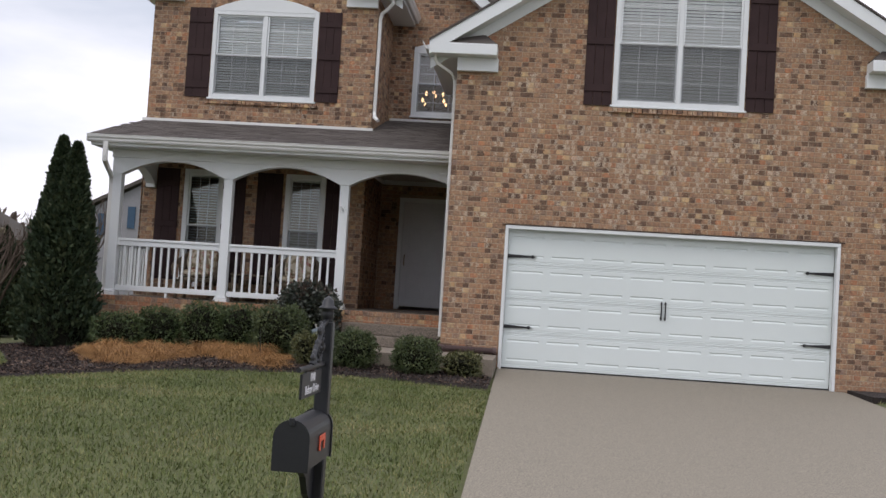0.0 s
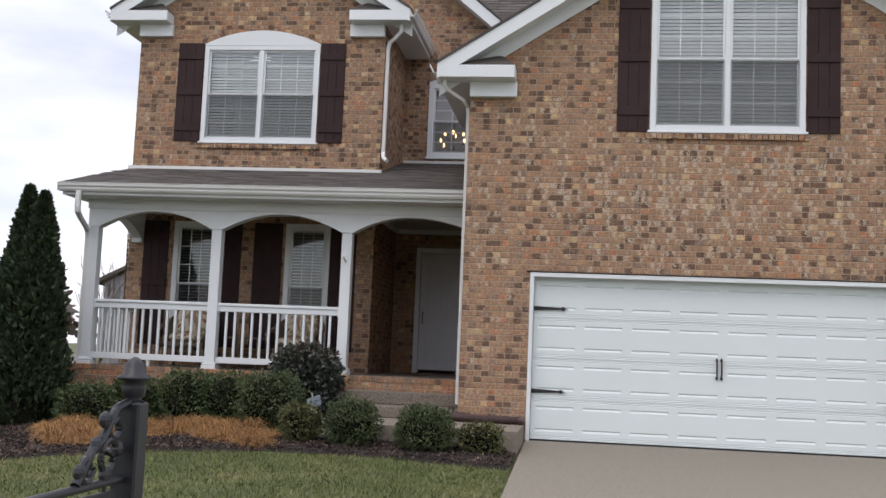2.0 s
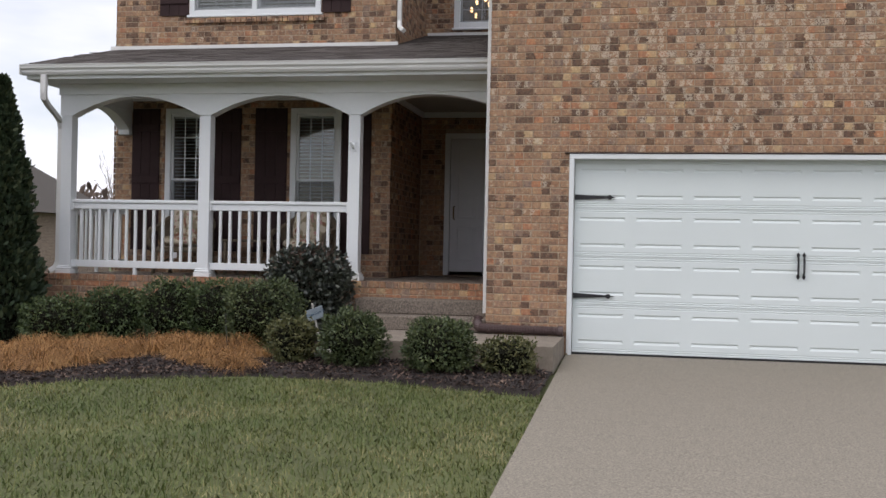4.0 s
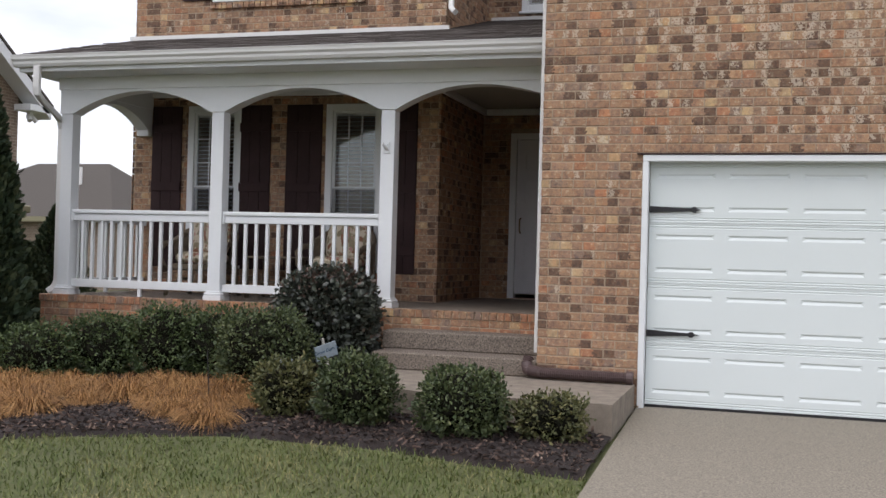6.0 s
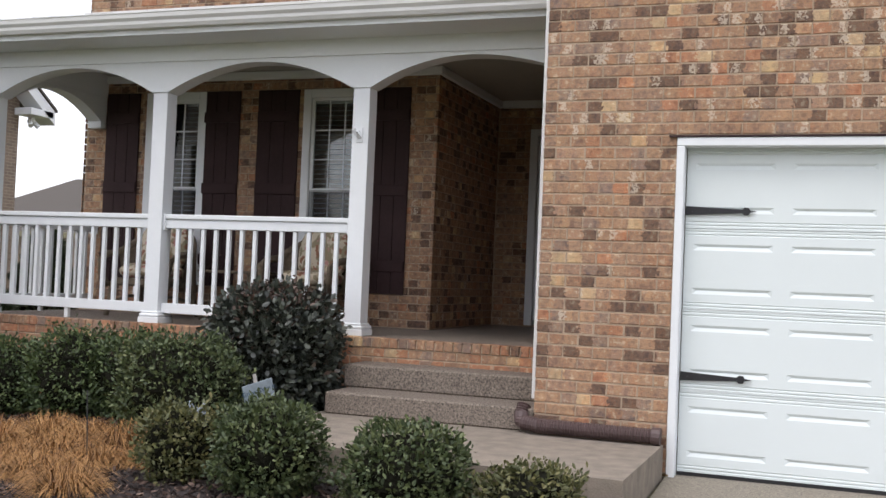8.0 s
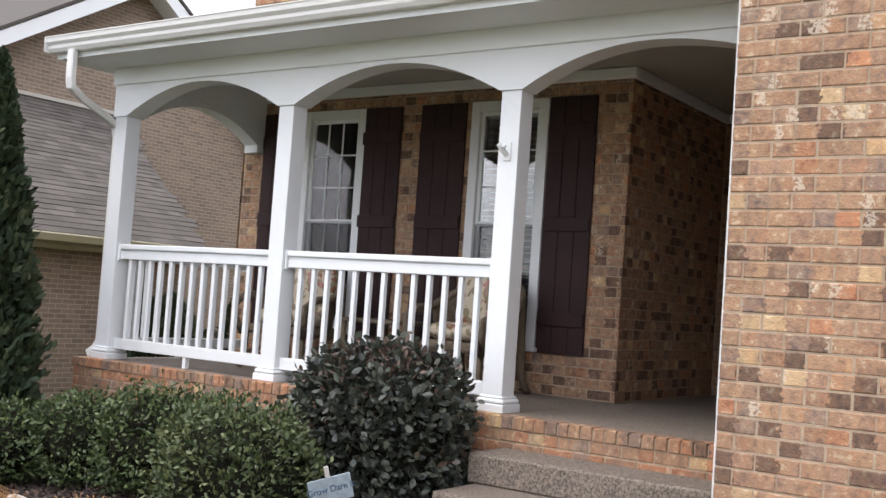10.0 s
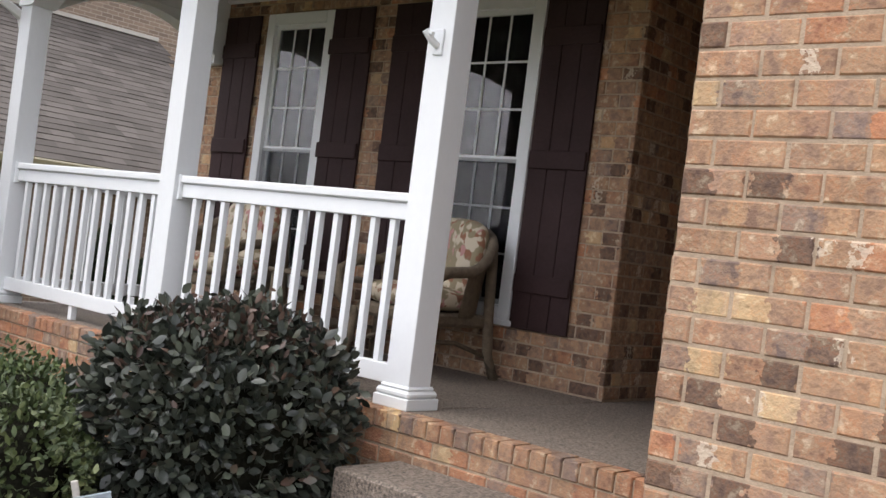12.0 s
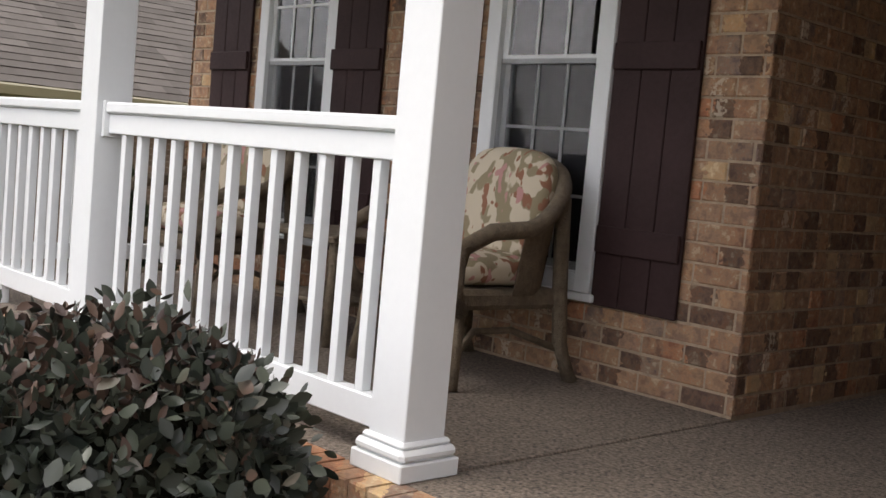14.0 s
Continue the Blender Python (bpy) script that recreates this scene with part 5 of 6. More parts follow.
# ---- porch furniture ----
def wicker_chair():
    t = thing("wicker_armchair", (0, 0, 0), "weathered brown wicker armchair with floral cream cushions", "armchair", "porch chairs")
    seat = part("seat_frame", B(-0.30, -0.28, 0.30, 0.30, 0.28, 0.38, b=0.02), M_WICK, t)
    for sx in (-1, 1):
        part("front_leg", tube(bmesh.new(), [(sx * 0.33, -0.30, 0.0), (sx * 0.31, -0.28, 0.15), (sx * 0.30, -0.27, 0.34)], 0.026, 10), M_WICK, t, smooth=True)
        part("back_leg", tube(bmesh.new(), [(sx * 0.33, 0.34, 0.0), (sx * 0.30, 0.29, 0.15), (sx * 0.30, 0.26, 0.38), (sx * 0.31, 0.22, 0.76)], 0.032, 10), M_WICK, t, smooth=True)
        part("brace", tube(bmesh.new(), [(sx * 0.31, -0.28, 0.13), (sx * 0.2, -0.1, 0.2), (sx * 0.2, 0.1, 0.2), (sx * 0.30, 0.29, 0.13)], 0.014, 8), M_WICK, t, smooth=True)
    arc = []
    for k in range(33):
        a = math.pi * k / 32
        x, y = 0.40 * math.cos(a), -0.04 + 0.40 * math.sin(a)
        z = 0.63 + 0.26 * max(0, math.sin(a)) ** 1.3
        arc.append((x, y, z))
    arm = [(0.33, -0.29, 0.30), (0.37, -0.36, 0.42), (0.385, -0.35, 0.55), (0.395, -0.22, 0.615)] + arc + [(-0.395, -0.22, 0.615), (-0.385, -0.35, 0.55), (-0.37, -0.36, 0.42), (-0.33, -0.29, 0.30)]
    part("rolled_arm_and_back_rim", tube(bmesh.new(), arm, 0.034, 10), M_WICK, t, smooth=True)
    bm = bmesh.new()
    cols = []
    for k in range(25):
        a = math.pi * k / 24
        x, y = 0.385 * math.cos(a), -0.04 + 0.385 * math.sin(a)
        zt = 0.63 + 0.26 * math.sin(a) ** 1.3
        cols.append([bm.verts.new((x * (0.86 + 0.14 * j / 6), y * (0.86 + 0.14 * j / 6), 0.36 + (zt - 0.36) * j / 6)) for j in range(7)])
    for a, b in zip(cols, cols[1:]):
        for j in range(6):
            bm.faces.new((a[j], b[j], b[j + 1], a[j + 1]))
    r = bmesh.ops.extrude_face_region(bm, geom=bm.faces[:])
    bmesh.ops.translate(bm, verts=[v for v in r["geom"] if isinstance(v, bmesh.types.BMVert)], vec=(0, 0.012, 0))
    bmesh.ops.recalc_face_normals(bm, faces=bm.faces)
    part("woven_back", bm, M_WICK, t, smooth=True)

    def pillow(w, d, h, power=2.6, n=18):
        bm = bmesh.new()
        bmesh.ops.create_uvsphere(bm, u_segments=n * 2, v_segments=n, radius=1)
        for v in bm.verts:
            p = v.co
            sg = lambda q, e: math.copysign(abs(q) ** e, q)
            v.co = Vector((sg(p.x, 0.55) * w / 2, sg(p.y, 0.55) * d / 2, sg(p.z, 0.8) * h / 2))
            v.co += Vector((0, 0, 0.01 * noise.noise(v.co * 6)))
        return bm
    bm = pillow(0.56, 0.56, 0.15)
    bmesh.ops.translate(bm, verts=bm.verts, vec=(0, -0.02, 0.45))
    part("seat_cushion", bm, M_FLORAL, t, smooth=True)
    bm = pillow(0.54, 0.50, 0.14)
    bmesh.ops.rotate(bm, verts=bm.verts, cent=(0, 0, 0), matrix=Matrix.Rotation(radians(76), 3, "X"))
    bmesh.ops.translate(bm, verts=bm.verts, vec=(0, 0.17, 0.70))
    part("back_cushion", bm, M_FLORAL, t, smooth=True)
    part("cushion_tag", B(-0.05, -0.285, 0.22, 0.0, -0.283, 0.30), M_SIGNW, t)
    return t


chair = wicker_chair()
copy_thing(chair, pose(-5.45, 2.02, FLOOR, 0, 0, 4))
chair.matrix_basis = pose(-3.73, 2.18, FLOOR, 0, 0, -4)
t = thing("wicker_side_table", (-4.55, 2.15, FLOOR), "low weathered wicker side table between the chairs", "table")
part("tabletop", B(-4.85, 1.88, 1.19, -4.25, 2.42, 1.22, b=0.008), M_WICK, t)
part("shelf", B(-4.80, 1.92, 0.90, -4.30, 2.38, 0.92, b=0.006), M_WICK, t)
for sx in (-4.81, -4.29):
    for sy in (1.92, 2.38):
        part("leg", tube(bmesh.new(), [(sx, sy, FLOOR), (sx, sy, 1.189)], 0.022, 10), M_WICK, t, smooth=True)

# ---- chandelier seen through the stair window ----
CHX = -1.86
t = thing("chandelier", (CHX, 5.9, 5.3), "lit brass chandelier with small candle bulbs", "chandelier")
part("stem", tube(bmesh.new(), [(CHX, 5.9, 5.0), (CHX, 5.9, 6.4)], 0.012), M_BRASS, t)
for k in range(8):
    a = 2 * math.pi * k / 8
    r, z = (0.32, 5.14) if k % 2 else (0.18, 5.32)
    ex, ey = CHX + r * math.cos(a), 5.9 + r * math.sin(a)
    part("arm", tube(bmesh.new(), [(CHX, 5.9, 5.02), ((ex + CHX) / 2, (ey + 5.9) / 2, z - 0.12), (ex, ey, z - 0.03)], 0.007), M_BRASS, t)
    part("bulb", lathe(bmesh.new(), ex, ey, [(0.010, z - 0.03), (0.024, z + 0.0), (0.022, z + 0.03), (0.004, z + 0.06)], 10), M_BULB, t, smooth=True)

# ---- mailbox ----
MX, MY = -0.47, -11.42
gz = ground_z(MX, MY)
t = thing("mailbox", (MX, MY, gz), "black cast mailbox post with scrollwork, name sign and arched box", "mailbox")
part("post", B(MX - 0.034, MY - 0.034, gz, MX + 0.034, MY + 0.034, 0.90, b=0.006), M_MAIL, t)
part("finial", lathe(bmesh.new(), MX, MY, [(0.034, 0.90), (0.02, 0.908), (0.03, 0.915), (0.032, 0.94), (0.028, 0.955), (0.046, 0.96), (0.046, 0.966), (0.030, 0.975), (0.028, 1.0), (0.012, 1.015), (0.004, 1.02)], 18), M_MAIL, t, smooth=True)
part("base_skirt", B(MX - 0.055, MY - 0.055, gz, MX + 0.055, MY + 0.055, gz + 0.22, b=0.01), M_MAIL, t)
arm = part("sign_arm", tube(bmesh.new(), [(MX, MY, 0.70), (MX, MY - 0.53, 0.70), (MX, MY - 0.56, 0.70)], 0.011, 10), M_MAIL, t)
bm = bmesh.new()


def curl(bm, cy, cz, r, turns, a0, s, w=0.009):
    pts = []
    for k in range(int(24 * turns)):
        a = a0 + s * 2 * math.pi * k / 24
        rr = r * (1 - 0.75 * k / (24 * turns))
        pts.append((MX, cy + rr * math.cos(a), cz + rr * math.sin(a)))
    tube(bm, pts, w, 6)


curl(bm, MY - 0.13, 0.76, 0.055, 1.4, 0, 1)
curl(bm, MY - 0.25, 0.745, 0.040, 1.4, 0, -1)
curl(bm, MY - 0.10, 0.84, 0.045, 1.3, 1.2, 1)
curl(bm, MY + 0.07, 0.82, 0.030, 1.2, 2, -1)
tube(bm, [(MX, MY - 0.02, 0.90), (MX, MY - 0.10, 0.885), (MX, MY - 0.17, 0.81), (MX, MY - 0.22, 0.79), (MX, MY - 0.30, 0.71)], 0.012, 8)
for (dy, z) in ((-0.16, 0.86), (-0.2, 0.8), (-0.07, 0.78), (-0.28, 0.74), (-0.14, 0.72), (0.06, 0.87)):
    bmesh.ops.create_uvsphere(bm, u_segments=8, v_segments=6, radius=0.022, matrix=Matrix.Translation((MX, MY + dy, z)) @ Matrix.Diagonal((0.6, 1.3, 1, 1)))
part("scrollwork", bm, M_MAIL, t, "cast leaf and curl scrollwork")
sg = part("name_sign", B(MX - 0.006, MY - 0.50, 0.568, MX + 0.006, MY - 0.08, 0.678, b=0.003), M_MAIL, t, "black hanging plate with white street lettering")
for dy in (-0.42, -0.14):
    part("hanger", tube(bmesh.new(), [(MX, MY + dy, 0.676), (MX, MY + dy, 0.695)], 0.005), M_MAIL, sg)


def lettering(name, txt, size, m, parent, material, depth=0.0012):
    cu = bpy.data.curves.new(name, "FONT")
    cu.body, cu.size, cu.align_x, cu.align_y, cu.extrude = txt, size, "CENTER", "CENTER", depth
    tmp = bpy.data.objects.new(name, cu)
    scene.collection.objects.link(tmp)
    dg = bpy.context.evaluated_depsgraph_get()
    me = bpy.data.meshes.new_from_object(tmp.evaluated_get(dg))
    bpy.data.objects.remove(tmp)
    me.materials.clear()
    me.materials.append(material)
    ob = new(name, me)
    ob.parent = parent
    ob.matrix_basis = Matrix.Translation(-place(parent)) @ m
    return ob


for s in (1, -1):
    face = Matrix.Translation((MX + s * 0.0075, MY - 0.29, 0.0)) @ Matrix(((0, 0, s, 0), (s, 0, 0, 0), (0, 1, 0, 0), (0, 0, 0, 1)))
    lettering("lettering", "1040", 0.055, Matrix.Translation((0, 0, 0.652)) @ face, sg, M_SIGNW)
    lettering("lettering", "Belcor Drive", 0.056, Matrix.Translation((0, 0, 0.600)) @ face, sg, M_SIGNW)

bx0, bz0, bw, bh = MX - 0.02, 0.266, 0.150, 0.212


def dome(x, z, w, h, grow=0.0, n=12):
    r = w / 2 + grow
    pts = [(x - r, z - grow), (x + r, z - grow), (x + r, z + h - w / 2)]
    return pts + [(x + r * math.cos(math.pi * k / n), z + h - w / 2 + r * math.sin(math.pi * k / n)) for k in range(1, n)] + [(x - r, z + h - w / 2)]


part("box_shell", prism(bmesh.new(), dome(bx0, bz0, bw, bh), "y", MY - 0.50, MY - 0.012), M_MAIL, t)
part("box_door", prism(bmesh.new(), dome(bx0, bz0, bw, bh, 0.006), "y", MY - 0.525, MY - 0.503), M_MAIL, t)
part("rear_rim", prism(bmesh.new(), dome(bx0, bz0, bw, bh, 0.007), "y", MY - 0.010, MY + 0.006), M_MAIL, t)
part("pull_tab", B(bx0 - 0.012, MY - 0.54, bz0 + bh - 0.02, bx0 + 0.012, MY - 0.5255, bz0 + bh + 0.015, b=0.003), M_MAIL, t)
fl = part("flag", B(bx0 + bw / 2 + 0.003, MY - 0.30, 0.365, bx0 + bw / 2 + 0.008, MY - 0.18, 0.392, b=0.001), M_RED, t, "red metal signal flag")
part("flag_arm", B(bx0 + bw / 2 + 0.003, MY - 0.205, 0.325, bx0 + bw / 2 + 0.008, MY - 0.18, 0.3645), M_RED, fl)
part("flag_tip", B(bx0 + bw / 2 + 0.003, MY - 0.30, 0.325, bx0 + bw / 2 + 0.008, MY - 0.275, 0.3645), M_RED, fl)
bm = bmesh.new()
prism(bm, [(MY - 0.03, 0.269), (MY - 0.34, 0.269), (MY - 0.30, 0.235), (MY - 0.22, 0.19), (MY - 0.15, 0.10), (MY - 0.09, 0.06), (MY - 0.03, 0.04)], "x", MX - 0.04, MX - 0.01)
part("bracket", bm, M_MAIL, t)


# ---- plants ----
def leaves(name, parent, pts, dirs, size, material, fold=0.3, ratio=0.5, seed=1):
    """Many small folded leaves: two halves each, pointing along dirs."""
    rng = np.random.default_rng(seed)
    n = len(pts)
    d = dirs / np.linalg.norm(dirs, axis=1)[:, None]
    r = rng.normal(size=(n, 3))
    s = np.cross(d, r)
    s /= np.linalg.norm(s, axis=1)[:, None]
    u = np.cross(s, d)
    L = (size * rng.uniform(0.65, 1.25, n))[:, None]
    W = L * ratio / 2
    up = u * W * fold
    rows = [pts]
    for a, b in ((0.2, 0.62), (0.5, 1.0), (0.8, 0.62)):
        rows.append(pts + d * L * a + s * W * b + up * b)
    rows.append(pts + d * L + u * L * 0.04)
    for a, b in ((0.8, 0.62), (0.5, 1.0), (0.2, 0.62)):
        rows.append(pts + d * L * a - s * W * b + up * b)
    v = np.stack(rows, 1).reshape(-1, 3)
    v = v - (np.array(place(parent)) if parent is not None else 0)
    k = np.arange(n)[:, None] * 8
    f = np.concatenate([k + [0, 1, 2, 3, 4], k + [0, 4, 5, 6, 7]], 1).reshape(-1, 5)
    me = bpy.data.meshes.new(name)
    me.vertices.add(len(v))
    me.vertices.foreach_set("co", v.ravel().astype(np.float32))
    me.loops.add(f.size)
    me.loops.foreach_set("vertex_index", f.ravel().astype(np.int32))
    me.polygons.add(len(f))
    me.polygons.foreach_set("loop_start", np.arange(0, f.size, 5, dtype=np.int32))
    me.update(calc_edges=True)
    me.validate()
    me.materials.append(material)
    ob = new(name, me)
    ob.parent = parent
    return ob


def shrub(x, y, rx, ry, top, label, material, n, size, seed, base=None, name="shrub", lump=0.13, droop=0.0, ratio=0.5):
    """Clipped round shrub: twigs and a lumpy shell of leaves with gaps."""
    rng = np.random.default_rng(seed)
    z0 = bed_z(x, y) - 0.03 if base is None else base
    h = top - z0
    t = thing(name, (x, y, z0), label, "shrub", "foundation shrubs")
    bm = bmesh.new()
    R = random.Random(seed)
    for k in range(9):
        a = R.uniform(0, 6.28)
        q = R.uniform(0.3, 0.75)
        tube(bm, [(x + 0.03 * math.cos(a), y + 0.03 * math.sin(a), z0 + 0.0), (x + rx * q * 0.5 * math.cos(a), y + ry * q * 0.5 * math.sin(a), z0 + h * 0.4), (x + rx * q * math.cos(a + 0.3), y + ry * q * math.sin(a + 0.3), z0 + h * 0.8)], 0.012, 5, 0.004)
    part("stems", bm, M_BARK, t)
    d = rng.normal(size=(n, 3))
    d /= np.linalg.norm(d, axis=1)[:, None]
    lum = np.array([noise.noise(Vector((q[0] * 2.3 + seed, q[1] * 2.3, q[2] * 2.3))) + 0.5 * noise.noise(Vector((q[0] * 6 + seed, q[1] * 6, q[2] * 6))) for q in d])
    depth = 1 - np.abs(rng.normal(size=n)) * 0.10
    depth = np.where(rng.random(n) < 0.12, rng.uniform(0.55, 0.9, n), depth)
    depth = np.where(rng.random(n) < 0.10, rng.uniform(1.0, 1.10, n), depth)
    rad = (1 + lump * lum) * depth
    e = 0.82
    p = np.sign(d) * np.abs(d) ** e
    pz = p[:, 2]
    pts = np.stack([x + rx * p[:, 0] * rad, y + ry * p[:, 1] * rad, z0 + h * (0.5 + 0.5 * pz * rad)], 1)
    keep = pts[:, 2] > z0 + 0.02
    pts, d = pts[keep], d[keep]
    dirs = d * 0.75 + rng.normal(size=d.shape) * 0.75 + np.array([0, 0, 0.25 - droop])
    leaves("foliage", t, pts, dirs, size, material, seed=seed, ratio=ratio)
    # solid lump inside the leaves, near-black to paint in the shrub's inner shade
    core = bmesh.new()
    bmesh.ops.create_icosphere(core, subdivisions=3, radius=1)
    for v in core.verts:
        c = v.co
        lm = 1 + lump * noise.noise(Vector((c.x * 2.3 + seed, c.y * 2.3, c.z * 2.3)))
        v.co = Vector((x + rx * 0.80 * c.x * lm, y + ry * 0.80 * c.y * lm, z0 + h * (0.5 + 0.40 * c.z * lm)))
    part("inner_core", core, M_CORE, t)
    return t


# almost black, no gloss: shade inside the foliage put into the colour
M_CORE = mat("dark_inner_shade", (0.014, 0.014, 0.010), 1.0, vary=0.5, scale=30, bump=1.0, spec=0.0)
shrub_dark = shrub(-3.06, 0.24, 0.465, 0.56, 1.10, "large rounded shrub with dark green and reddish leaves beside the steps", M_BUSHD, 11000, 0.056, 3, lump=0.14, ratio=0.58, droop=0.3)
r_ = np.random.default_rng(77)
n_ = 1300
a_, q_ = r_.random(n_) * 6.283, np.sqrt(r_.random(n_)) * 0.95
top_ = np.stack([-3.06 + 0.45 * q_ * np.cos(a_), 0.24 + 0.54 * q_ * np.sin(a_), 0.62 + 0.46 * np.sqrt(np.maximum(0, 1 - (q_ * 0.93) ** 2.6)) + r_.normal(size=n_) * 0.03], 1)
top_ = top_[r_.random(n_) < 0.35 + 0.65 * (top_[:, 2] > 0.98)]
tagged(leaves("new_growth", shrub_dark, top_, r_.normal(size=top_.shape) * 0.7 + np.array([0, 0, 0.6]), 0.048, M_BUSHR, seed=78, ratio=0.45), "reddish brown new leaves", kind="stuff")
shrub(-3.28, -0.68, 0.42, 0.40, 0.76, "clipped round boxwood-like green shrub", M_BUSHF, 7000, 0.036, 4, lump=0.2)
shrub(-4.05, -0.10, 0.36, 0.36, 0.70, "clipped round green shrub", M_BUSHG, 4500, 0.036, 5, lump=0.22)
shrub(-4.62, -0.10, 0.38, 0.36, 0.72, "clipped round green shrub", M_BUSHG, 4500, 0.036, 6, lump=0.22)
shrub(-5.33, -0.10, 0.38, 0.36, 0.60, "clipped round green shrub", M_BUSHG, 4500, 0.036, 7, lump=0.22)
shrub(-5.85, -0.50, 0.40, 0.38, 0.50, "clipped round dark green shrub beside the evergreen", M_BUSHG, 4500, 0.036, 8, lump=0.22)
shrub(-1.93, -1.80, 0.31, 0.29, 0.50, "small clipped green shrub beside the walk", M_BUSHF, 5500, 0.034, 9, lump=0.26)
shrub(-1.05, -1.92, 0.33, 0.30, 0.465, "small clipped green shrub beside the walk", M_BUSHF, 5500, 0.034, 10, lump=0.26)
shrub(-0.42, -1.82, 0.27, 0.24, 0.30, "small sparse yellow-green shrub by the driveway", M_BUSHY, 2400, 0.034, 11, lump=0.32)
shrub(-2.60, -1.68, 0.235, 0.23, 0.41, "small sparse yellow-green shrub beside dormant grass", M_BUSHY, 3200, 0.034, 12, lump=0.32)


def blades(name, parent, roots, dirs, length, width, material, seed, bend=0.5):
    """Thin bent grass blades, two segments each."""
    rng = np.random.default_rng(seed)
    n = len(roots)
    d = dirs / np.linalg.norm(dirs, axis=1)[:, None]
    L = (length * rng.uniform(0.5, 1.3, n))[:, None]
    s = np.cross(d, np.array([0, 0, 1.0])) + rng.normal(size=(n, 3)) * 0.2
    s /= np.linalg.norm(s, axis=1)[:, None]
    mid = roots + d * L * 0.55
    h = d.copy()
    h[:, 2] -= bend
    h /= np.linalg.norm(h, axis=1)[:, None]
    tip = mid + h * L * 0.5
    W = width
    v = np.stack([roots - s * W, roots + s * W, mid + s * W * 0.8, mid - s * W * 0.8, tip], 1).reshape(-1, 3)
    if parent is not None:
        v = v - np.array(place(parent))
    k = np.arange(n)[:, None] * 5
    f = np.concatenate([k + [0, 1, 2], k + [0, 2, 3], k + [3, 2, 4]], 1).reshape(-1, 3)
    me = bpy.data.meshes.new(name)
    me.vertices.add(len(v))
    me.vertices.foreach_set("co", v.ravel().astype(np.float32))
    me.loops.add(f.size)
    me.loops.foreach_set("vertex_index", f.ravel().astype(np.int32))
    me.polygons.add(len(f))
    me.polygons.foreach_set("loop_start", np.arange(0, f.size, 3, dtype=np.int32))
    me.update(calc_edges=True)
    me.materials.append(material)
    ob = new(name, me)
    ob.parent = parent
    return ob


# lawn
rng = np.random.default_rng(11)
N = 350000
ux = -13 + 13.05 * rng.random(N)
uy = -13.5 + 14.0 * rng.random(N)
ok = np.array([(y < edge_y(x) + 0.03 * math.sin(x * 9)) and x < drive_x(y) + 0.01 for x, y in zip(ux, uy)])
ux, uy = ux[ok], uy[ok]
uz = np.array([ground_z(x, y) - 0.012 for x, y in zip(ux, uy)])
root = np.stack([ux, uy, uz], 1)
dirs = rng.normal(size=root.shape) * 0.55 + np.array([0, 0, 1.0])
g = blades("lawn_grass", None, root, dirs, 0.047, 0.0038, M_GRASS, 12)
tagged(g, "mown lawn grass, green with straw-coloured blades", "grass", kind="stuff")
N = 14000
ux, uy = 5.3 + 3 * rng.random(N), -14 + 12.7 * rng.random(N)
root = np.stack([ux, uy, np.array([ground_z(x, y) - 0.01 for x, y in zip(ux, uy)])], 1)
tagged(blades("lawn_grass", None, root, rng.normal(size=root.shape) * 0.55 + np.array([0, 0, 1.0]), 0.055, 0.005, M_GRASS, 13), "mown lawn grass beside the driveway", "grass", kind="stuff")

# mulch chips
N = 62000
ux, uy = -8.6 + 8.55 * rng.random(N), -4.4 + 5.2 * rng.random(N)
ok = np.array([y > edge_y(x) + 0.02 and (y < 0.8 if x < -2.6 else (y < -1.46 or (x < -2.5 and y < 0.8))) for x, y in zip(ux, uy)])
ux, uy = ux[ok], uy[ok]
pts = np.stack([ux, uy, np.array([bed_z(x, y) + 0.004 for x, y in zip(ux, uy)])], 1)
dd = rng.normal(size=pts.shape) * np.array([1, 1, 0.42])
g = leaves("mulch_chips", None, pts, dd, 0.047, M_CHIP, fold=0.2, ratio=0.33, seed=14)
tagged(g, "shredded brown bark mulch", "mulch", kind="stuff")

# dormant grass clumps
R = random.Random(21)
clumps = [(-2.95 - 0.30 * k + R.uniform(-0.06, 0.06), -1.55 - 0.08 * math.sin(k * 0.9) + 0.16 * smoothstep(3, 6, k) + R.uniform(-0.1, 0.1)) for k in range(11)]
clumps += [(-2.98, -2.2), (-3.15, -2.05), (-3.4, -1.98), (-3.7, -1.78), (-4.35, -1.82), (-4.62, -2.15), (-4.8, -2.5), (-5.05, -2.15), (-5.2, -2.45), (-5.45, -2.05), (-5.0, -1.75), (-5.6, -1.7)] + [(-3.4 - 0.32 * k, -1.15 + 0.05 * math.sin(k)) for k in range(8)]
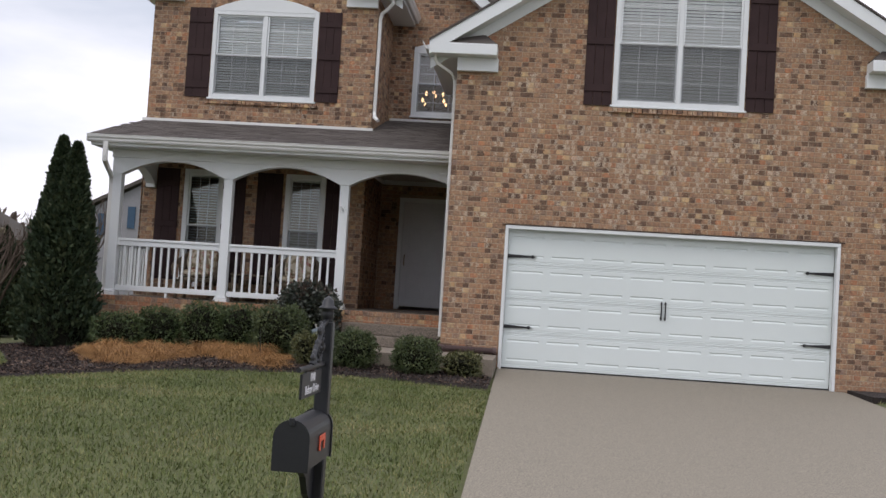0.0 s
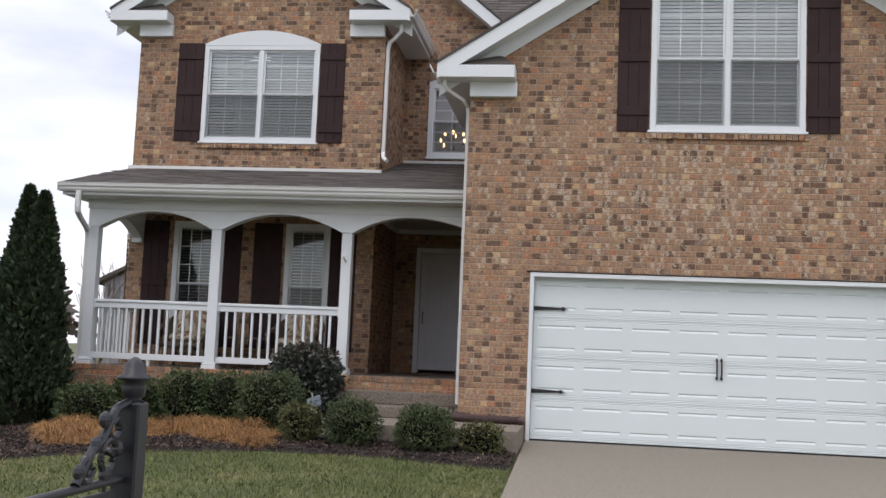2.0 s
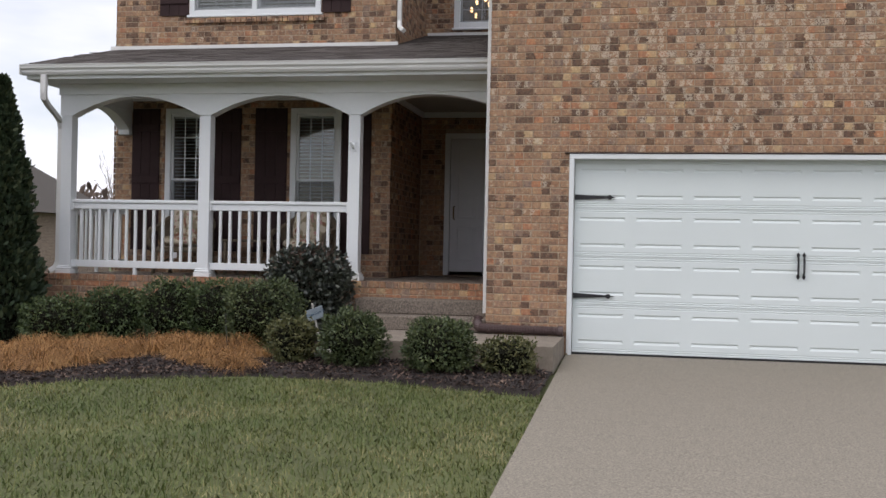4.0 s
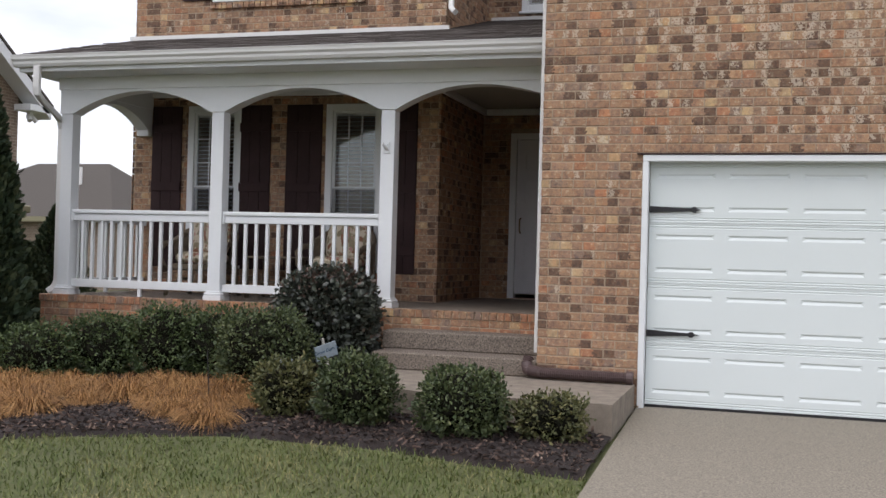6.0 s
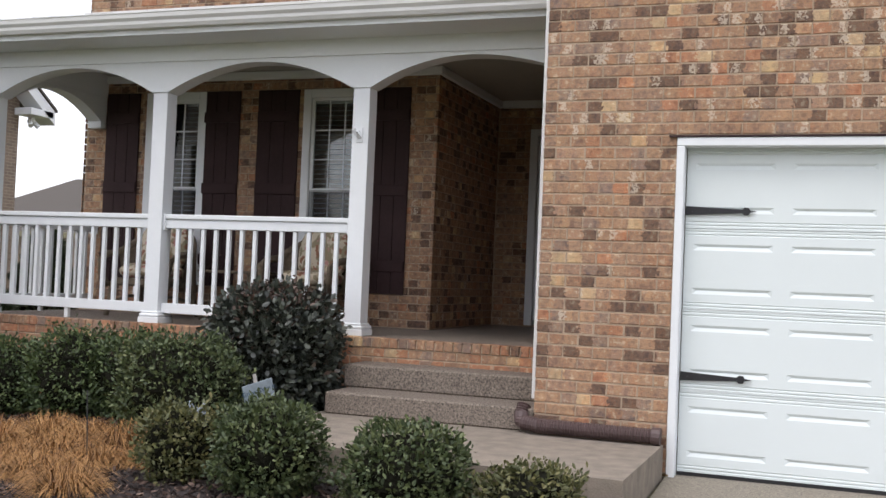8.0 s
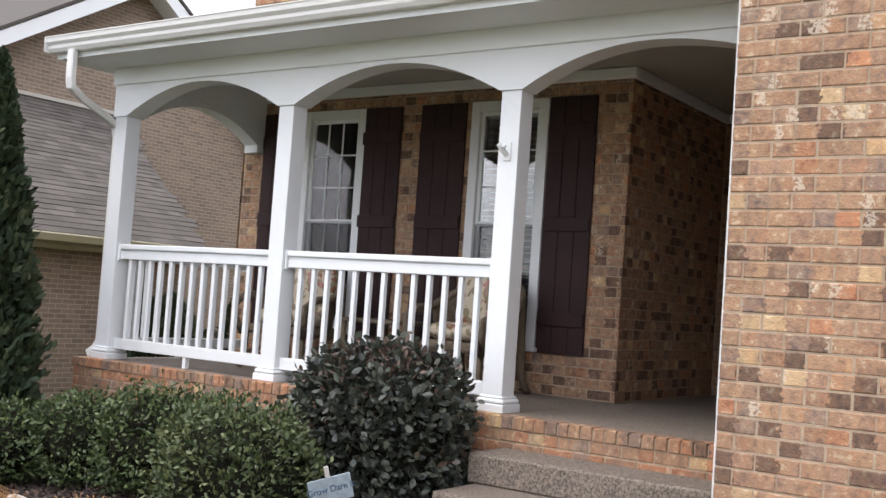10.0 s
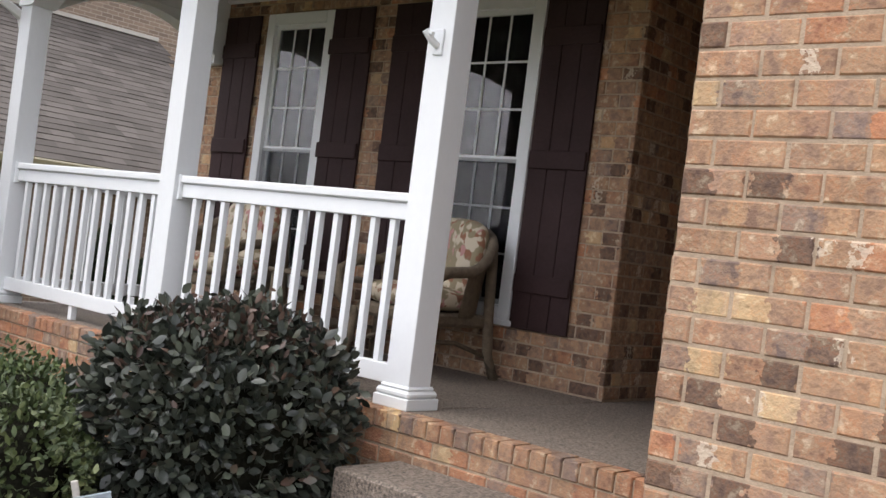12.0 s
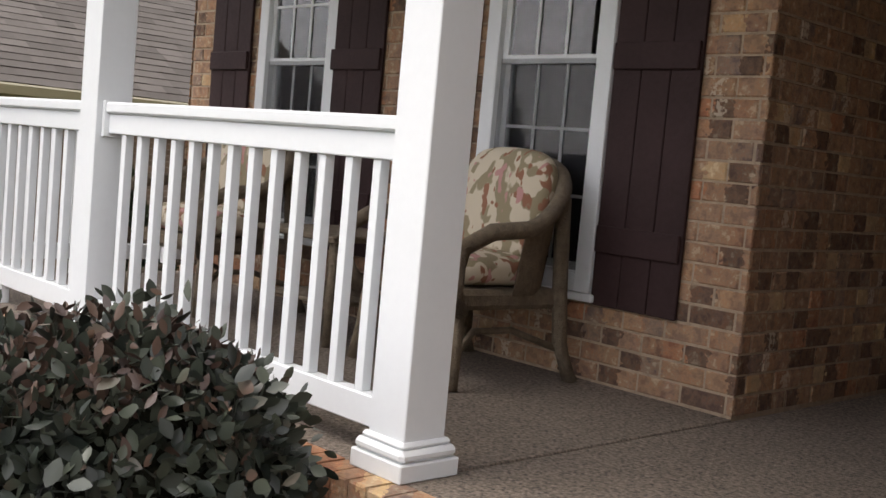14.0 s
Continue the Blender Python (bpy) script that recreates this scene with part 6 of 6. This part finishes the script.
for i, (cx, cy) in enumerate(clumps):
    r_ = np.random.default_rng(300 + i)
    z = bed_z(cx, cy)
    t = thing("grass_clump", (cx, cy, z), "tawny orange dormant ornamental grass clump", "ornamental grass", "dormant grass clumps")
    n = 1500
    a = r_.random(n) * 6.28
    rr = 0.10 * np.sqrt(r_.random(n))
    root = np.stack([cx + rr * np.cos(a), cy + rr * np.sin(a), np.full(n, z - 0.01)], 1)
    out = 0.3 + 1.6 * r_.random(n)
    dr = np.stack([np.cos(a) * out, np.sin(a) * out, np.full(n, 0.62)], 1) + r_.normal(size=(n, 3)) * 0.55
    ob = blades("grass_tuft", t, root, dr, 0.25 * R.uniform(0.6, 1.4), 0.0021, M_STRAW, 400 + i, bend=1.1)
    tagged(ob, kind="stuff")


def evergreen(x, y, r, top, seed, label, n=26000, lobes=((0, 0, 1.0),), name="arborvitae"):
    """Tall narrow evergreen: trunk and dense flat sprays, with an uneven outline."""
    z0 = ground_z(x, y) - 0.03
    t = thing(name, (x, y, z0), label, "tree")
    part("trunk", tube(bmesh.new(), [(x, y, z0), (x, y, z0 + (top - z0) * 0.5), (x, y, top - 0.4)], 0.07, 8, 0.012), M_BARK, t)
    rng = np.random.default_rng(seed)
    pts, dirs = [], []
    for (dx, dy, hs) in lobes:
        m = n // len(lobes)
        H = (top - z0) * hs
        s = rng.random(m) ** 0.8
        prof = (1 - s ** 1.25) ** 0.85 * (0.75 + 0.25 * np.minimum(1, s * 8))
        a = rng.random(m) * 6.28
        lum = np.array([noise.noise(Vector((math.cos(q) * 2 + dx * 9, math.sin(q) * 2, w * 9))) + 0.6 * noise.noise(Vector((math.cos(q) * 5, math.sin(q) * 5 + seed, w * 26))) for q, w in zip(a, s)])
        dep = 1 - np.abs(rng.normal(size=m)) * 0.17
        rad = r * (0.85 if len(lobes) > 1 else 1) * prof * (1 + 0.34 * lum) * dep
        px, py = x + dx * (0.4 + s) + rad * np.cos(a), y + dy * (0.4 + s) + rad * np.sin(a)
        pts.append(np.stack([px, py, z0 + 0.06 + s * H], 1))
        dirs.append(np.stack([np.cos(a) * 0.7, np.sin(a) * 0.7, np.full(m, 1.0)], 1) + rng.normal(size=(m, 3)) * 0.45)
    ob = leaves("crown", t, np.concatenate(pts), np.concatenate(dirs), 0.085, M_CYP, seed=seed, ratio=0.5)
    # lathed near-black core, painted as the shade deep between the sprays
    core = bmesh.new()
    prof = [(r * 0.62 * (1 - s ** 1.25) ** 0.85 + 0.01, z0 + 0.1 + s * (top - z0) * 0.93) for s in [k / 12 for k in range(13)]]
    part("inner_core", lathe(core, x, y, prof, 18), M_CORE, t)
    return t


evergreen(-7.06, -0.05, 0.72, 3.14, 31, "tall narrow dark green evergreen with a split tip", lobes=((0.10, 0.0, 0.97), (-0.10, 0.05, 1.0)))
evergreen(-8.9, 3.2, 0.5, 1.2, 32, "small dark evergreen behind the porch", n=9000, name="evergreen_shrub")


def bare_tree(x, y, h, seed, label):
    z0 = ground_z(x, y) - 0.03
    t = thing("bare_tree", (x, y, z0), label, "tree")
    R = random.Random(seed)
    bm = bmesh.new()
    tw = bmesh.new()

    def grow(p, d, L, r, lev):
        q = p + d * L
        mid = p + d * L * 0.5 + Vector((R.uniform(-1, 1), R.uniform(-1, 1), 0)) * L * 0.04
        tube(bm if lev < 2 else tw, [p, mid, q], r, 6 if lev < 2 else 4, r * 0.6)
        if lev == 4:
            return
        for k in range(3 if lev else 5):
            nd = (d + Vector((R.uniform(-1, 1), R.uniform(-1, 1), R.uniform(0.1, 0.7))) * 0.55).normalized()
            grow(p.lerp(q, R.uniform(0.55, 1.0)), nd, L * R.uniform(0.55, 0.75), r * 0.55, lev + 1)
    grow(Vector((x, y, z0)), Vector((0, 0, 1)), h * 0.36, 0.05, 0)
    part("trunk", bm, M_BARK, t)
    part("twig_work", tw, M_TWIG, t, kind="stuff")


evergreen(-11.2, 5.6, 1.0, 1.15, 33, "low dark evergreen mass by the neighbouring house", n=9000, name="evergreen_shrub")
evergreen(-12.6, 8.8, 0.9, 2.0, 34, "dark evergreen beside the neighbouring house", n=9000, name="evergreen_shrub")
bare_tree(-8.3, 0.4, 2.9, 41, "leafless small tree with thin upright twigs")
bare_tree(-8.9, 0.9, 3.0, 42, "leafless small tree with thin upright twigs")
bare_tree(-12.5, 14.0, 5.0, 43, "distant leafless tree beyond the lawn")

# garden sign, star and rock
SX, SY = -2.76, -0.50
t = thing("garden_sign", (SX, SY, 0.0), "small weathered wooden garden sign on a stake, hand-lettered", "sign")
part("stake", B(SX - 0.012, SY + 0.010, 0.02, SX + 0.012, SY + 0.028, 0.45, b=0.002), M_STONE, t)
board = part("board", B(SX - 0.115, SY - 0.006, 0.265, SX + 0.115, SY + 0.009, 0.395, b=0.002), M_BOARD, t)
lettering("lettering", "Grow Darn it", 0.046, Matrix.Translation((SX, SY - 0.0075, 0.335)) @ pose(0, 0, 0, 90, 0, 0), board, M_INK)
t.matrix_basis = Matrix.Translation((SX + 0.09, SY, 0.075)) @ pose(0, 0, 0, 0, -15, 56)
fx, fy = -2.86, -1.10
bm = bmesh.new()
lathe(bm, fx, fy, [(0.085, -0.02), (0.10, 0.03), (0.085, 0.12), (0.06, 0.19), (0.045, 0.22)], 14)
bmesh.ops.create_icosphere(bm, subdivisions=2, radius=0.065, matrix=Matrix.Translation((fx, fy - 0.01, 0.27)) @ Matrix.Diagonal((1.15, 0.95, 0.9, 1)))
for q in (-1, 1):
    bmesh.ops.create_cone(bm, cap_ends=True, segments=6, radius1=0.028, radius2=0.003, depth=0.06, matrix=Matrix.Translation((fx + q * 0.047, fy - 0.01, 0.335)) @ pose(0, 0, 0, 0, q * 18, 0))
t = tagged(new("garden_figure", mesh("garden_figure", bm, M_STAR, True)), "small pale blue-grey garden figure in the bed", "ornament")
t = thing("marker_rod", (-3.30, -1.62, 0.03), "thin dark metal marker rod in the dormant grass", "rod")
part("rod", tube(bmesh.new(), [(-3.30, -1.62, 0.02), (-3.34, -1.60, 0.44)], 0.004, 6), M_BLACK, t)
for k, (x, y, s) in enumerate(((-2.35, -1.35, 0.09), (-5.0, -0.85, 0.07), (-2.5, -1.45, 0.05))):
    bm = bmesh.new()
    bmesh.ops.create_icosphere(bm, subdivisions=2, radius=s)
    for v in bm.verts:
        v.co = Vector((v.co.x * 1.3, v.co.y, v.co.z * 0.6)) * (1 + 0.25 * noise.noise(v.co * 20 + Vector((k, 0, 0))))
        v.co += Vector((x, y, bed_z(x, y) + s * 0.3))
    o_ = thing("stone", (x, y, bed_z(x, y)), "pale rounded landscape stone", "stone", "landscape stones")
    part("rock", bm, M_STONE, o_)

# ---- neighbouring house ----
nb = thing("neighbour_house", (-15, 7, -0.9), "large tan brick neighbouring house with a shingled side wing", "house")
NX, NE = -15.5, -11.5
part("wall", B(-22, -2.0, -1.2, NX, 11.15, 4.6), M_NBRICK, nb)
bm = bmesh.new()
prism(bm, [(4.2, 4.6), (11.15, 4.6), (11.15, 4.8), (8.0, 6.95)], "x", -22, NX)
part("gable_wall", bm, M_NBRICK, nb)
part("wing_wall", B(NX, -2.0, -1.2, NE - 0.3, 6.2, 1.75), M_NBRICK, nb)
bm = bmesh.new()
pts = [(NE, -2.3, 1.97), (NE, 6.45, 1.97), (NX, 7.75, 4.42), (NX, -2.3, 4.42)]
top = [bm.verts.new(p) for p in pts]
bot = [bm.verts.new((p[0], p[1], p[2] - 0.1)) for p in pts]
bm.faces.new(top), bm.faces.new(bot[::-1])
for i in range(4):
    j = (i + 1) % 4
    bm.faces.new((top[j], top[i], bot[i], bot[j]))
bmesh.ops.recalc_face_normals(bm, faces=bm.faces)
wing = part("wing_roof", bm, M_NROOF, nb)
shingles(wing, (NE, -2.3, 1.975), (0, 10.05, 0), (NX - NE, 0, 2.45), 32, 30, M_NROOF, lift=0.008, clip=lambda u, v: u * 10.05 < 8.75 + 1.3 * v)
part("wing_end_wall", prism(bmesh.new(), [(NE - 0.3, 1.75), (NX, 1.75), (NX, 4.3), (NE - 0.3, 2.0)], "y", 6.0, 6.2), M_NBRICK, nb)
M_OLIVE = mat("olive_trim_paint", (0.20, 0.185, 0.11), 0.5, vary=0.06)
part("wing_fascia", B(NE - 0.02, -2.3, 1.77, NE + 0.01, 6.45, 1.96), M_OLIVE, nb, "olive fascia board")
part("wing_soffit", B(NE - 0.3, -2.3, 1.75, NE - 0.02, 6.45, 1.77), M_OLIVE, nb)
part("wing_gutter", B(NE + 0.01, -2.3, 1.84, NE + 0.11, 6.45, 1.97, b=0.02), M_OLIVE, nb)
part("frieze", B(NX + 0.001, -2.0, 4.43, NX + 0.04, 7.7, 4.50, b=0.006), M_CEIL, nb, "cream frieze board over the wing roof")
for (a, b) in (((3.4, 4.4), (7.98, 7.14)), ((7.98, 7.14), (11.75, 4.5))):
    part("rake_board", prism(bmesh.new(), [a, b, (b[0], b[1] - 0.28), (a[0], a[1] - 0.28)], "x", NX + 0.02, NX + 0.45), M_WHITE, nb)
bm = bmesh.new()
for (a, b) in (((3.3, 4.35), (7.98, 7.17)), ((7.98, 7.17), (11.8, 4.5))):
    prism(bm, [a, b, (b[0], b[1] + 0.06), (a[0], a[1] + 0.06)], "x", -22.5, NX + 0.47)
part("roof", bm, M_NROOF, nb)
bm = bmesh.new()
box(bm, NX + 0.0, 11.0, 4.35, NX + 0.45, 11.7, 4.5, b=0.01)
part("eave_return", bm, M_WHITE, nb)
fl2 = thing("floodlight", (NX + 0.2, 11.3, 4.1), "twin bracket floodlight under the neighbour's eave", "lamp")
part("bracket", B(NX + 0.15, 11.25, 4.25, NX + 0.25, 11.35, 4.345), M_WHITE, fl2)
for d in (-0.12, 0.12):
    part("lamp_head", tube(bmesh.new(), [(NX + 0.2, 11.3 + d * 0.4, 4.25), (NX + 0.3, 11.3 + d, 4.13)], 0.055, 10), M_WHITE, fl2)

# far house
fh = thing("far_house", (-30, 32, -1.5), "distant tan brick house with a hipped taupe roof", "house")
part("wall", B(-37.0, 30, -3, -25.9, 38, 2.6), M_NBRICK, fh)
bm = bmesh.new()
b_ = [bm.verts.new(p) for p in ((-37.6, 29.5, 2.5), (-25.3, 29.5, 2.5), (-25.3, 38.5, 2.5), (-37.6, 38.5, 2.5), (-32.6, 34, 5.2), (-28.6, 34, 5.2))]
for f in ((0, 1, 5, 4), (1, 2, 5), (2, 3, 4, 5), (3, 0, 4), (0, 3, 2, 1)):
    bm.faces.new([b_[k] for k in f])
bmesh.ops.recalc_face_normals(bm, faces=bm.faces)
part("roof", bm, M_NROOF, fh)
part("fascia", B(-37.6, 29.46, 2.3, -25.3, 29.49, 2.52), M_OLIVE, fh)
for x in (-31.7, -28.6):
    wnd = part("window", B(x, 29.95, 0.75, x + 0.95, 29.99, 2.15), M_WHITE, fh)
    for z in (0.83, 1.48):
        part("pane", B(x + 0.09, 29.93, z, x + 0.86, 29.948, z + 0.6), M_INK, wnd)
gh = thing("grey_house", (-20, 48, -1.5), "distant grey gabled house behind the evergreen", "house")
M_SIDING = mat("grey_siding", (0.24, 0.24, 0.25), 0.7, vary=0.08)
bm = bmesh.new()
prism(bm, [(-27.2, -3), (-11, -3), (-11, 4.6), (-19.1, 8.6), (-27.2, 4.5)], "y", 45, 54)
part("wall", bm, M_SIDING, gh)
bm = bmesh.new()
for q in (-1, 1):
    prism(bm, [(-19.1, 8.65), (-19.1 + q * 8.6, 4.38), (-19.1 + q * 8.6, 4.6), (-19.1, 8.9)], "y", 44.6, 54.4)
part("roof", bm, M_NROOF, gh)
for x, z in ((-25.7, 3.4), (-23.9, 3.9)):
    part("window", B(x, 44.9, z, x + 0.45, 44.99, z + 1.3), M_INK, gh)
part("vent_pipe", tube(bmesh.new(), [(-28.9, 32.2, 3.9), (-28.9, 32.2, 4.9)], 0.08), M_GUTTER, fh)

# tree line and street side behind the camera, for reflections
for i in range(14):
    R = random.Random(90 + i)
    x, y = -70 + i * 11 + R.uniform(-3, 3), 75 + R.uniform(-6, 6)
    h = R.uniform(4.5, 7)
    r_ = np.random.default_rng(900 + i)
    t = thing("far_tree", (x, y, -2), "far hazy leafless deciduous tree", "tree", "far trees")
    part("trunk", tube(bmesh.new(), [(x, y, -2), (x, y, h * 0.5)], 0.2, 6, 0.1), M_BARK, t)
    d = r_.normal(size=(900, 3))
    d /= np.linalg.norm(d, axis=1)[:, None]
    pts = d * (1 + 0.3 * r_.normal(size=(900, 1)) * 0.5) * np.array([3.2, 3.2, h * 0.42]) + np.array([x, y, h * 0.45])
    leaves("crown", t, pts, d + r_.normal(size=d.shape), 0.9, M_TWIG, seed=i)
oh = thing("opposite_house", (6, -45, -1), "house across the street", "house")
part("wall", B(-2, -52, -1.5, 14, -42, 4.5), M_NBRICK, oh)
bm = bmesh.new()
prism(bm, [(-52.5, 4.4), (-41.5, 4.4), (-47, 8.2)], "x", -2.6, 14.6)
part("roof", bm, M_NROOF, oh)

# ---- pieces of the walls ----
CACHE = {}
for wall, axis, plane, side, flip, out, material, nm in PIECES:
    w = place(wall)
    for p, q, zb, zt, d in out:
        key = (round(q - p, 3), round(zt - zb, 3), material.name)
        if key not in CACHE:
            v, f = brick_mesh(q - p, zt - zb, 0.0085, 0.005)
            me = bpy.data.meshes.new(nm)
            me.from_pydata(v, [], f)
            me.materials.append(material)
            CACHE[key] = me
        ob = new(nm, CACHE[key])
        u = p if flip in (0, 90) else q
        ox, oy = (u, plane) if axis == "y" else (plane, u)
        n_ = 0.0 + (d - 0.008)
        ox += n_ * side if axis == "x" else 0
        oy += n_ * side if axis == "y" else 0
        ob.parent = wall
        ob.location = (ox - w.x, oy - w.y, zb - w.z)
        ob.rotation_euler = (0, 0, radians(flip))

# rowlock cap of the porch edge
cap = thing("porch_cap", (-3.8, 0.89, 0.65), "orange-brown rowlock brick cap along the porch edge", "brick cap", kind="structure")
v, f = brick_mesh(0.068, 0.077, 0.118, 0.005)
me = bpy.data.meshes.new("brick")
v2 = [(x, y, z) for x, y, z in v]
me.from_pydata(v2, [], f)
me.materials.append(M_CAP)
n = int((6.87 - 0.91) / 0.078)
for k in range(n):
    ob = new("brick", me)
    ob.parent = cap
    ob.location = (-6.87 + 0.005 + k * 0.078 + 3.8, 0.952 - 0.89, 0.648 - 0.65 + 0.001 * (k % 3))
bmc = B(-6.86, 0.845, 0.64, -0.915, 0.95, 0.714)
part("mortar_bed", bmc, M_MORTAR, cap)
